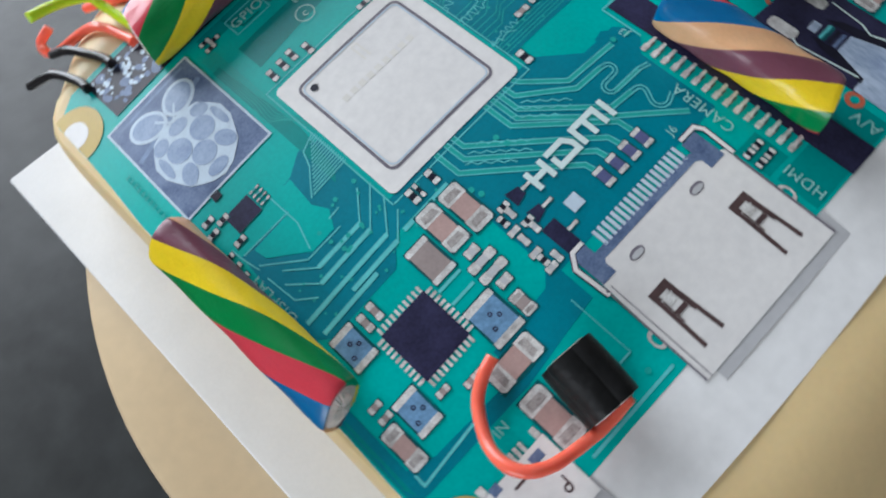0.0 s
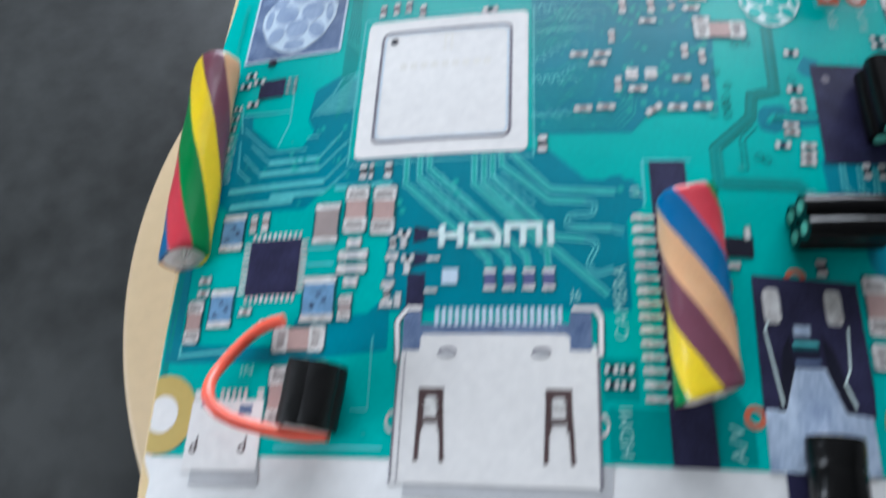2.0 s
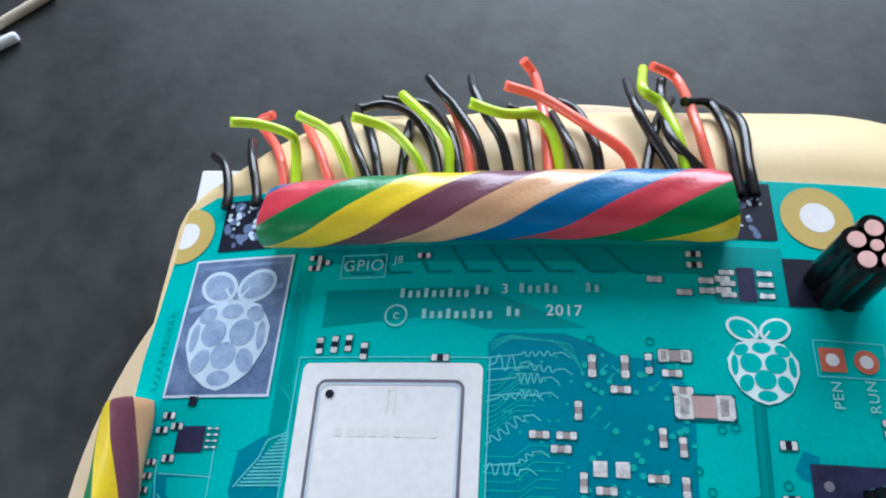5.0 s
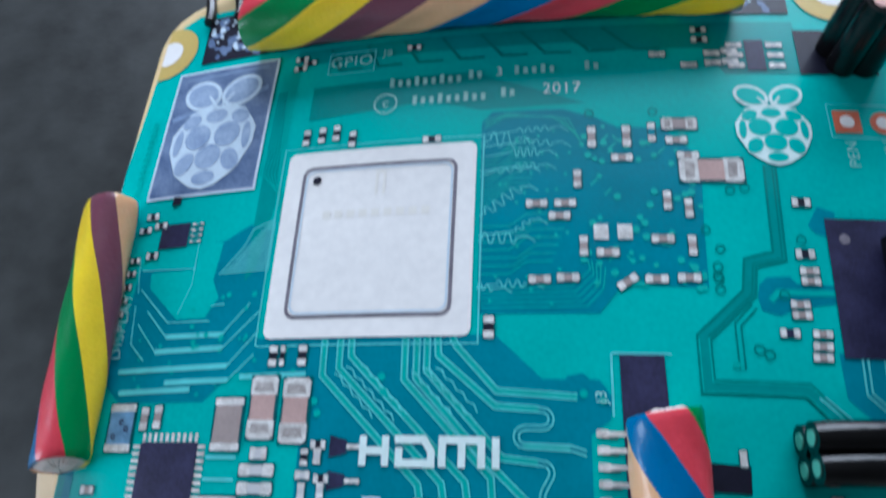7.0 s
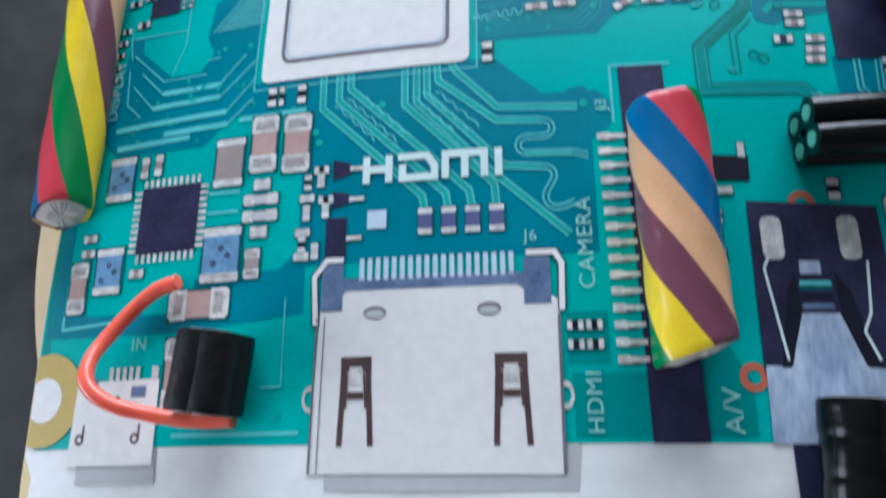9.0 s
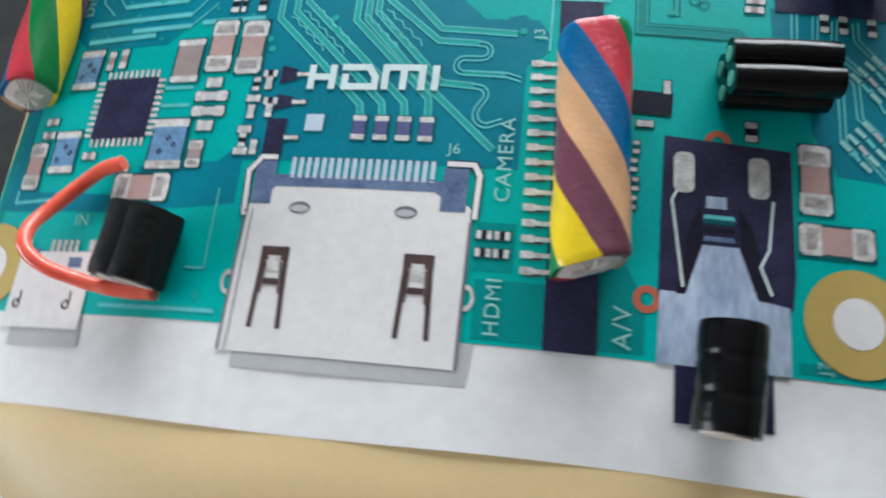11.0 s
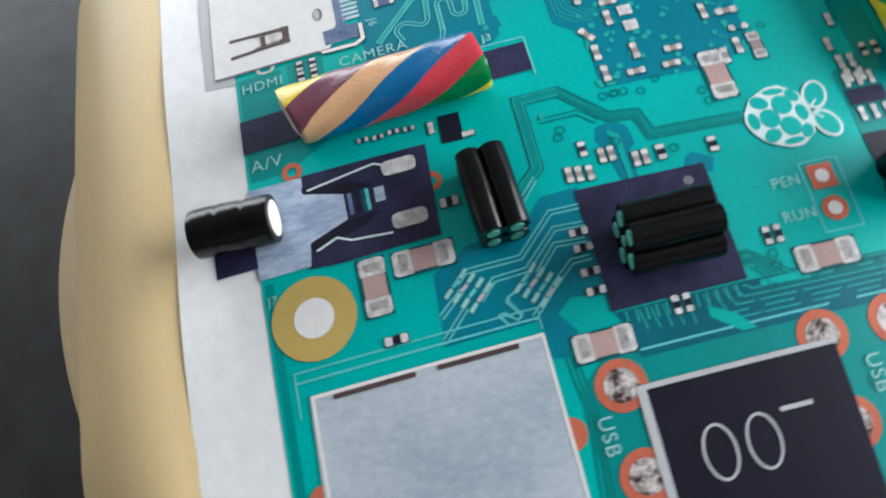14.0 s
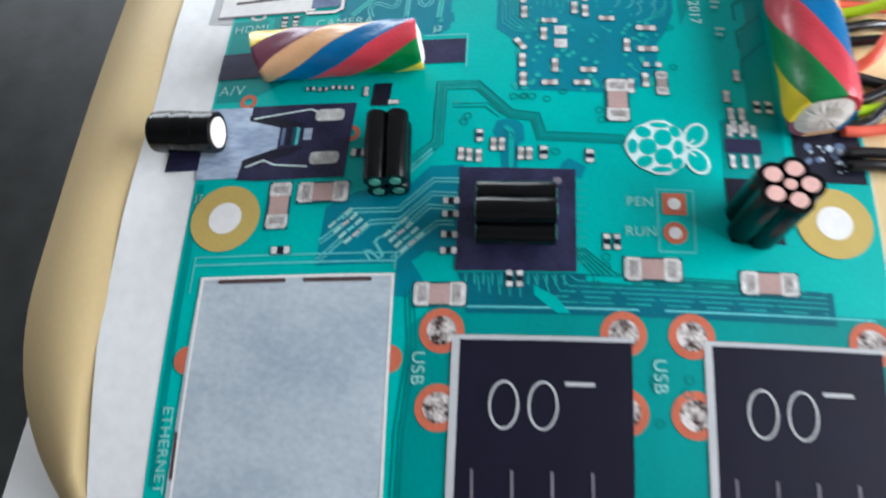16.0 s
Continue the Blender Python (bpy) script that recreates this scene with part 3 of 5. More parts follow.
    b += [([(18.6, 24.0), (34.4, 24.0), (34.4, 40.0), (18.5, 40.0), (18.5, 24.0)], 0.12)]
    trace_group("trace", TRACE, 3, a)
    trace_group("trace", TRACE, 3, b)
    trace_group("trace", FAINT, 2, c)
    trace_group("trace", DIMLINE, 2, d)
    bm = bmesh.new()   # vias
    for k in range(70):
        disc(bm, 41 + 8.6 * rnd.random(), 27.6 + 12.8 * rnd.random(), 0.16 + 0.12 * rnd.random(), 0, 10)
    for k in range(36):
        disc(bm, 35 + 6 * rnd.random(), 26.6 + 14 * rnd.random(), 0.13, 0, 8)
    for k in range(14):
        disc(bm, 12 + 6 * rnd.random(), 23 + 5 * rnd.random(), 0.14 + 0.08 * rnd.random(), 0, 10)
    for k in range(22):
        disc(bm, 8.5 + 14 * rnd.random(), 20.6 + 4.4 * rnd.random(), 0.10 + 0.06 * rnd.random(), 0, 8)
    for x, y in ((42.4, 20.4), (41.2, 20.8), (50.7, 22.8), (28, 21.8), (28.2, 20.8), (23.4, 20.2), (23.7, 19.4), (21.8, 1.9)):
        disc(bm, x, y, 0.26, 0, 12)
    lay(bm, 3)
    tagged(put("via", bm, FAINT, BOARD), kind="stuff")
    bm = bmesh.new()
    for k in range(3):
        disc(bm, 49.2 + 1.5 * rnd.random(), 26.6 + 6 * rnd.random(), 0.34, 0, 14, 0.24)
    for x, y in ((52.2, 23.8), (54.2, 27.4), (65.2, 35.2), (66.0, 35.2), (42.2, 41.6), (46.8, 41.6), (52.6, 35.2), (51.6, 35.0), (74.9, 38.6), (77.8, 38.9), (75.6, 41), (67.0, 33.9), (67.5, 34.5), (74.6, 41.2), (50.2, 29.3), (50.2, 28.5), (50.2, 27.7), (55.8, 31.3), (52.8, 23.5)):
        disc(bm, x, y, 0.36, 0, 14, 0.26)
    lay(bm, 3)
    tagged(put("via", bm, DIMLINE, BOARD), kind="stuff")


traces()


def part_print(name, x, y, w, h, body, ends, along="h", layer=4, end=0.28, pad=None, label="", turn=0.0):
    """One soldered piece as it is printed: a body with two bright ends."""
    bm = bmesh.new()
    L, W = (w, h) if along == "h" else (h, w)
    e = L * end
    jx = 0.03 * L
    cc = 0.18 * min(e, W)
    for sg in (-1, 1):
        o, i = sg * L / 2, sg * (L / 2 - e)
        poly(bm, [(o - sg * cc, -W / 2), (i, -W / 2 + 0.02), (i, W / 2 - 0.02), (o - sg * cc, W / 2), (o, W / 2 - cc), (o, -W / 2 + cc)], 1)
    rect(bm, -L / 2 + e, -W / 2 + jx, L / 2 - e, W / 2 - jx, 0)
    glint = bmesh.new() if L > 1.9 and end > 0.2 and W > 1.0 else None
    if glint:
        for sg in (-1, 1):
            m, q = sg * (L / 2 - e * 0.56), e * 0.26
            poly(glint, [(m - q, -W * 0.36), (m + q * 0.8, -W * 0.30), (m + q, W * 0.33), (m - q * 0.9, W * 0.38)])
    # dark printed outline, lopsided so that it also draws a small shadow
    rim = bmesh.new()
    g = 0.05 + 0.025 * min(L, W)
    poly(rim, [(-L / 2 - g, -W / 2 - g * 1.4), (L / 2 + g * 1.2, -W / 2 - g * 1.2), (L / 2 + g, W / 2 + g * 0.6), (-L / 2 - g * 0.8, W / 2 + g * 0.5)])
    ang = turn + (0 if along == "h" else math.pi / 2)
    bmesh.ops.rotate(bm, verts=bm.verts[:], cent=(0, 0, 0), matrix=Matrix.Rotation(ang, 3, "Z"))
    bmesh.ops.translate(bm, verts=bm.verts[:], vec=(x, y, 0))
    bmesh.ops.rotate(rim, verts=rim.verts[:], cent=(0, 0, 0), matrix=Matrix.Rotation(ang, 3, "Z"))
    bmesh.ops.translate(rim, verts=rim.verts[:], vec=(x, y, 0))
    ink(name + "_rim", rim, PITCH, layer - 1, BOARD)
    if glint:
        bmesh.ops.rotate(glint, verts=glint.verts[:], cent=(0, 0, 0), matrix=Matrix.Rotation(ang, 3, "Z"))
        bmesh.ops.translate(glint, verts=glint.verts[:], vec=(x, y, 0))
        ink("solder_patch", glint, TIN, layer + 1, BOARD)
    return ink(name, bm, [body, ends], layer, BOARD, label)


def chip(name, pts, mat, layer=4, label="", step=3.0):
    bm = bmesh.new()
    poly(bm, pts)
    return ink(name, bm, mat, layer, BOARD, label, step)


def smd(x, y, along, size=1.5, thick=0.62, body=TAUPE, turn=0.0):
    size, thick = size * 0.94, thick * 0.92
    part_print("printed_resistor", x, y, size if along == "h" else thick, thick if along == "h" else size, body, SOLDER, along, 5, 0.32, turn=turn)


def small_parts():
    for x, y in ((20.1, 41.0), (21.4, 41.1), (22.6, 41.2), (24.0, 40.5)):
        smd(x, y, "v", 1.5, 0.62, BLACKINK)
    smd(30.4, 39.95, "h", 1.5, 0.6, BLACKINK)
    for x in (20.0, 22.2):
        smd(x, 23.3, "v", 1.5, 0.7, BLACKINK)
    smd(20.7, 23.3, "v", 1.5, 0.4, BLACKINK)
    smd(35.1, 25.1, "v", 1.6, 0.8, BLACKINK)
    for x, y in ((42.3, 39.5), (44.8, 39.5)):
        smd(x, y, "v", 1.9, 0.68)
    for x, y in ((44.4, 37.7), (38.3, 34.1), (40.3, 34.1), (39.9, 33.1), (43.1, 30.3), (38.5, 28.4), (40.4, 28.5), (46.2, 28.4), (48.3, 28.5), (46.8, 31.3), (49.0, 37.8), (48.3, 39.1)):
        smd(x, y, "h", 1.6, 0.62)
    for x, y in ((41.2, 36.0), (47.3, 34.2), (48.7, 33.6), (41.5, 30.8), (48.7, 30.8)):
        smd(x, y, "v", 1.5, 0.62)
    smd(44.3, 28.2, "h", 1.6, 0.62, turn=0.6)
    smd(46.6, 39.8, "v", 1.7, 0.6, TEAL)
    smd(48.6, 40.5, "h", 2.7, 1.1)
    for x, y in ((42.7, 31.8), (44.3, 31.8)):
        chip("printed_pad", [(x - 0.5, y - 0.55), (x + 0.5, y - 0.55), (x + 0.5, y + 0.55), (x - 0.5, y + 0.55)], SOLDER, 5)
    # round the dark square chip
    for x, y in ((56.2, 34.1), (55.9, 30.3)):
        smd(x, y, "h", 1.3, 0.7, BLACKINK)
    for x, y in ((56.0, 29.1), (56.0, 28.4), (55.1, 26.8), (55.1, 26.1), (56.2, 24.9), (56.1, 24.1), (56.0, 23.4)):
        smd(x, y, "h", 1.3, 0.55)
    smd(54.2, 24.9, "h", 1.3, 0.6, NAVY)
    for x in (60.4, 61.6, 63.4, 64.8):
        smd(x, 22.8, "v", 1.4, 0.62, BLACKINK)
    for x, y in ((67.1, 27.7), (67.1, 28.5), (63.9, 35.3), (63.9, 36.1)):
        smd(x, y, "h", 1.4, 0.55, BLACKINK)
    smd(64.5, 8.9, "v", 1.7, 0.7, BLACKINK)
    smd(55.6, 14.6, "v", 1.4, 0.8, BLACKINK)
    # under the camera candy
    for k in range(4):
        smd(48.6 + 0.12 * (k % 2), 9.4 + 1.2 * k, "v", 0.9, 0.45, PITCH)
    chip("printed_chip", [(48.4, 15.3), (50.8, 15.2), (50.9, 16.8), (48.4, 16.9)], BLACKINK, 4)
    smd(50.5, 17.2, "v", 1.0, 0.5, SOLDER)
    smd(49.2, 14.6, "h", 1.1, 0.5, SOLDER)
    for y in (5.6, 6.7):
        for x in (39.9, 41.0):
            smd(x, y, "h", 1.0, 0.6, BLACKINK)
    # left side
    for x, y in ((7.4, 35.2), (8.2, 31.7), (7.0, 34.0), (8.4, 34.3)):
        smd(x, y, "h", 1.2, 0.6, BLACKINK)
    for k in range(9):
        smd(5.9 + 0.1 * k, 22.6 + 1.1 * k, "h", 0.9, 0.5, BLACKINK)
    chip("printed_chip", [(8.6, 32.2), (11.2, 32.2), (11.2, 34.3), (8.6, 34.3)], NAVY, 4)
    for k in range(4):
        smd(11.9, 32.6 + 0.5 * k, "h", 1.1, 0.2, TRACE)
    chip("printed_chip", [(9.0, 36.0), (9.8, 36.0), (9.8, 36.8), (9.0, 36.8)], BLACKINK, 5)
    # round the power chip
    for x, y in ((10.5, 19.1), (11.6, 19.2)):
        smd(x, y, "v", 1.7, 0.7)
    smd(19.5, 11.4, "v", 2.1, 1.2, TAUPE)
    for y in (16.8, 15.75, 14.6, 13.5):
        smd(19.8, y, "h", 2.7 if 14 < y < 16.5 else 1.3, 0.85, SHADE)
    for x, y in ((6.7, 14.3), (6.7, 13.2), (10.9, 11.4), (12.8, 10.4), (14.0, 10.4)):
        smd(x, y, "h", 1.2, 0.6)
    for k, (x, y) in enumerate(((23.1, 16.6), (23.1, 15.5), (23.1, 14.5), (24.4, 15.3), (24.4, 14.6), (22.9, 13.2), (22.9, 12.4), (22.9, 11.6), (23.8, 11.9), (24.0, 17.4), (24.0, 16.7))):
        smd(x, y, "h" if k % 2 else "v", 1.1, 0.58, SHADE if k % 3 else BLACKINK)
    chip("printed_chip", [(24.5, 11.4), (25.9, 11.4), (25.9, 14.0), (24.5, 14.0)], NAVY, 4)
    chip("printed_chip", [(24.8, 16.6), (26.0, 16.9), (26.0, 17.7), (24.8, 18.0)], NAVY, 4)
    chip("printed_chip", [(24.8, 14.6), (26.0, 14.9), (26.0, 15.6), (24.8, 15.8)], NAVY, 4)
    for x, y in ((26.4, 12.6), (26.5, 15.2), (26.5, 17.3)):
        smd(x, y, "h", 1.1, 0.34, SOLDER)
    chip("printed_pad", [(27.25, 13.1), (28.5, 13.1), (28.5, 14.3), (27.25, 14.3)], FROST, 5)
    for x in (31.0, 32.5, 34.0, 35.5):
        part_print("printed_resistor", x, 13.4, 0.95, 1.7, CHIPBLUE, SOLDER, "v", 5, 0.22)
    # beside the flower-shaped candy
    for x, y in ((51.6, 46.1), (51.6, 47.0), (47.5, 47.0), (50.8, 48.4), (50.8, 49.4), (52.9, 46.2), (52.9, 47.2), (49.8, 45.9)):
        smd(x, y, "h", 1.3, 0.6, BLACKINK if y > 48 else SHADE)
    chip("printed_chip", [(54.1, 45.3), (55.5, 45.3), (55.5, 48.3), (54.1, 48.3)], NAVY, 4)
    for k in range(3):
        smd(53.3, 45.8 + 1.0 * k, "h", 1.3, 0.5, SHADE)
        smd(56.3, 45.8 + 1.0 * k, "h", 1.3, 0.5, SHADE)
    for x, y in ((18.4, 49.3), (18.4, 48.3), (19.2, 48.8), (28.3, 49.2)):
        smd(x, y, "h", 1.2, 0.55, BLACKINK)
    # little meshes of solder near the network socket
    for cx, cy in ((62.5, 14.4), (63.4, 19.1)):
        for i in range(4):
            o = -0.72 + 0.48 * i
            bm = bmesh.new()
            line(bm, [(cx + o - 0.85, cy + o + 0.9), (cx + o - 0.3, cy + o + 0.35)], 0.3, 0)
            line(bm, [(cx + o - 0.22, cy + o + 0.27), (cx + o + 0.22, cy + o - 0.27)], 0.26, 1)
            line(bm, [(cx + o + 0.3, cy + o - 0.35), (cx + o + 0.85, cy + o - 0.9)], 0.3, 0)
            lay(bm, 5)
            put("printed_resistor", bm, [SILKDIM, SHADE if i % 2 else TRACE], BOARD)


def big_parts():
    # brown and grey ceramic capacitors
    for x, y, w, h, along, body in ((19.7, 19.8, 2.0, 4.2, "v", BROWN), (22.1, 19.6, 2.0, 4.3, "v", BROWN), (15.9, 9.0, 4.4, 2.0, "h", BROWN), (6.2, 10.8, 1.5, 3.6, "v", BROWN),
                                    (50.5, 36.6, 4.4, 1.9, "h", BROWN), (68.4, 22.3, 1.9, 4.1, "v", BROWN), (66.1, 38.8, 1.9, 4.4, "v", BROWN), (66.9, 47.7, 1.9, 4.4, "v", BROWN),
                                    (59.3, 11.9, 1.9, 4.4, "v", BROWN), (60.4, 8.2, 4.3, 1.9, "h", BROWN), (14.9, 4.6, 2.2, 4.6, "v", BROWN)):
        part_print("printed_capacitor", x, y, w, h, body, SOLDER, along, 5, 0.30, label="brown printed capacitor with bright solder ends")
    part_print("printed_capacitor", 17.2, 18.7, 2.2, 3.5, TAUPE, SOLDER, "v", 5, 0.14)
    for x, y, w, h in ((8.6, 18.5, 2.2, 3.3), (17.2, 12.2, 2.8, 3.7), (8.6, 11.8, 2.2, 3.2)):
        part_print("printed_coil", x, y, w, h, BLUECAP, SOLDER, "v", 5, 0.16, label="blue printed power coil")
        bm = bmesh.new()
        for k in range(3):
            disc(bm, x - 0.5 + 0.5 * k, y - 0.6 + 0.5 * ((k * 2) % 3), 0.2, 0, 10, 0.1)
        lay(bm, 6)
        put("coil_mark", bm, NAVY, BOARD)
    # power chip with its legs
    bm = bmesh.new()
    for k in range(10):
        o = -2.1 + 4.2 * k / 9
        rect(bm, 12.9 + o - 0.12, 15.1 + 2.3, 12.9 + o + 0.12, 15.1 + 3.0)
        rect(bm, 12.9 + o - 0.12, 15.1 - 3.0, 12.9 + o + 0.12, 15.1 - 2.3)
        rect(bm, 12.9 + 2.2, 15.1 + o - 0.12, 12.9 + 2.9, 15.1 + o + 0.12)
        rect(bm, 12.9 - 2.9, 15.1 + o - 0.12, 12.9 - 2.2, 15.1 + o + 0.12)
    lay(bm, 4)
    tagged(put("chip_edge_print", bm, SOLDER, BOARD), kind="stuff")
    chip("printed_chip", [(10.6, 12.7), (15.2, 12.7), (15.2, 17.5), (10.6, 17.5)], NAVY, 5, "dark square printed power chip")
    for y in (16.4, 15.0):
        chip("printed_trace", [(15.9, y), (18.2, y), (18.2, y + 0.25), (15.9, y + 0.25)], TRACE, 3)
    # main chip: pale metal lid with a pressed square
    def rsq(x0, y0, x1, y1, r, n=5):
        pts = []
        for cx, cy, a0 in ((x1 - r, y1 - r, 0), (x0 + r, y1 - r, 90), (x0 + r, y0 + r, 180), (x1 - r, y0 + r, 270)):
            pts += [(cx + r * math.cos(radians(a0 + 90 * i / n)), cy + r * math.sin(radians(a0 + 90 * i / n))) for i in range(n + 1)]
        return pts
    chip("printed_processor", rsq(19.0, 24.5, 33.9, 39.5, 0.6), LID, 5, "pale metal lid of the printed processor")
    for n, (ins, w, mat) in enumerate(((1.5, 0.26, GROOVE), (1.75, 0.14, FROST))):
        bm = bmesh.new()
        line(bm, rsq(19.0 + ins, 24.5 + ins, 33.9 - ins, 39.5 - ins, 0.7), w, 0, True)
        lay(bm, 6 + n)
        put("lid_groove", bm, mat, BOARD)
    bm = bmesh.new()
    disc(bm, 21.6, 36.9, 0.36)
    lay(bm, 8)
    put("lid_dot", bm, BLACKINK, BOARD)
    bm = bmesh.new()
    for k in range(9):   # worn marking that cannot be read
        rect(bm, 22.4 + 0.95 * k, 33.6, 23.0 + 0.95 * k, 34.2)
    rect(bm, 26.3, 35.4, 26.5, 37.4)
    rect(bm, 26.9, 35.4, 27.1, 37.4)
    rect(bm, 26.5, 37.2, 26.9, 37.5)
    lay(bm, 6)
    tagged(put("worn_marking", bm, WORN, BOARD), kind="stuff")
    # dark square chip in the middle
    chip("printed_chip", [(57.3, 23.4), (66.5, 23.4), (66.5, 32.9), (57.5, 32.9)], NAVY, 5, "large dark square printed chip")
    bm = bmesh.new()
    disc(bm, 58.6, 31.4, 0.36)
    lay(bm, 6)
    put("chip_dot", bm, GROOVE, BOARD)
    bm = bmesh.new()
    for k in range(12):
        o = 24.2 + 0.7 * k
        rect(bm, 66.7, o, 67.6, o + 0.14)
        if k < 11:
            rect(bm, 58.6 + 0.7 * k, 33.0, 58.74 + 0.7 * k, 33.7)
    lay(bm, 3)
    tagged(put("chip_edge_print", bm, FAINT, BOARD), kind="stuff")


small_parts()
big_parts()


def oval(x, y, rx, ry, turn=0.0, n=24):
    ca, sa = math.cos(turn), math.sin(turn)
    out = []
    for k in range(n):
        a = 2 * math.pi * k / n
        px, py = rx * math.cos(a), ry * math.sin(a)
        out.append((x + px * ca - py * sa, y + px * sa + py * ca))
    return out


def berry(x, y, half_w, half_h, ink_mat, ground, layer, leaf_line=0.1):
    """A round fruit mark: a scalloped body with clear cells, and two leaf loops."""
    side = [(0.0, -1.03), (0.3, -0.94), (0.52, -0.78), (0.72, -0.62), (0.86, -0.32), (0.99, -0.02), (1.0, 0.36), (0.86, 0.60), (0.66, 0.88), (0.36, 0.98), (0.0, 1.02)]
    bm = bmesh.new()
    poly(bm, [(x + half_w * a * 1.06, y + half_h * b * 1.04) for a, b in side] + [(x - half_w * a * 1.06, y + half_h * b * 1.04) for a, b in side[-2:0:-1]])
    mark = ink("printed_emblem", bm, ink_mat, layer, BOARD)
    cells = [(0, -0.79, 0.29, 0.17, 0), (0, -0.27, 0.32, 0.31, 0), (0, 0.78, 0.28, 0.18, 0)]
    for s in (-1, 1):
        cells += [(0.37 * s, 0.26, 0.325, 0.32, 0), (0.57 * s, -0.40, 0.21, 0.29, 0.45 * s), (0.86 * s, 0.17, 0.105, 0.34, 0.05 * s), (0.62 * s, 0.69, 0.24, 0.18, 0.5 * -s)]
        bm = bmesh.new()
        poly(bm, oval(x + half_w * 0.50 * s, y + half_h * 1.40, half_w * 0.52, half_h * 0.40, 0.45 * s))
        ink("emblem_leaf", bm, ink_mat, layer, BOARD)
        bm = bmesh.new()
        poly(bm, oval(x + half_w * 0.50 * s, y + half_h * 1.40, half_w * (0.52 - leaf_line), half_h * (0.40 - leaf_line), 0.45 * s))
        ink("emblem_cell", bm, ground, layer + 1, BOARD)
        bm = bmesh.new()
        line(bm, [(x, y + half_h * 0.95), (x + half_w * 0.32 * s, y + half_h * 1.36)], half_w * 0.06)
        lay(bm, layer + 2)
        put("emblem_vein", bm, ink_mat, BOARD)
    for a, b, ra, rb, turn in cells:
        bm = bmesh.new()
        poly(bm, oval(x + half_w * a, y + half_h * b, half_w * ra, half_h * rb, turn))
        ink("emblem_cell", bm, ground, layer + 1, BOARD)
    return mark


def emblem():
    x0, y0, x1, y1 = 6.3, 36.7, 16.3, 49.8
    chip("printed_emblem_plate", [(x0, y0), (x1, y0), (x1, y1), (x0, y1)], STEELBLUE, 4, "brushed blue metal plate print")
    bm = bmesh.new()
    line(bm, [(x0 + .1, y0 + .1), (x1 - .1, y0 + .1), (x1 - .1, y1 - .1), (x0 + .1, y1 - .1)], 0.22, 0, True)
    lay(bm, 5)
    put("plate_edge", bm, FROST, BOARD)
    bm = bmesh.new()
    disc(bm, 11.3, 41.5, 3.7, 0, 30)
    ink("emblem_haze", bm, HAZE, 5, BOARD)
    bm = bmesh.new()
    line(bm, [(x0 + .5, y0 + 8), (x1 - .6, y1 - 3)], 0.5)
    line(bm, [(x0 + 1.0, y1 - .9), (x1 - 1, y1 - .7)], 0.3)
    lay(bm, 5)
    put("emblem_haze", bm, HAZE, BOARD)
    berry(11.3, 41.4, 3.75, 3.9, FROST, MIST, 6, 0.09)
    berry(55.2, 39.55, 2.5, 2.4, SILK, GREEN, 5)


emblem()


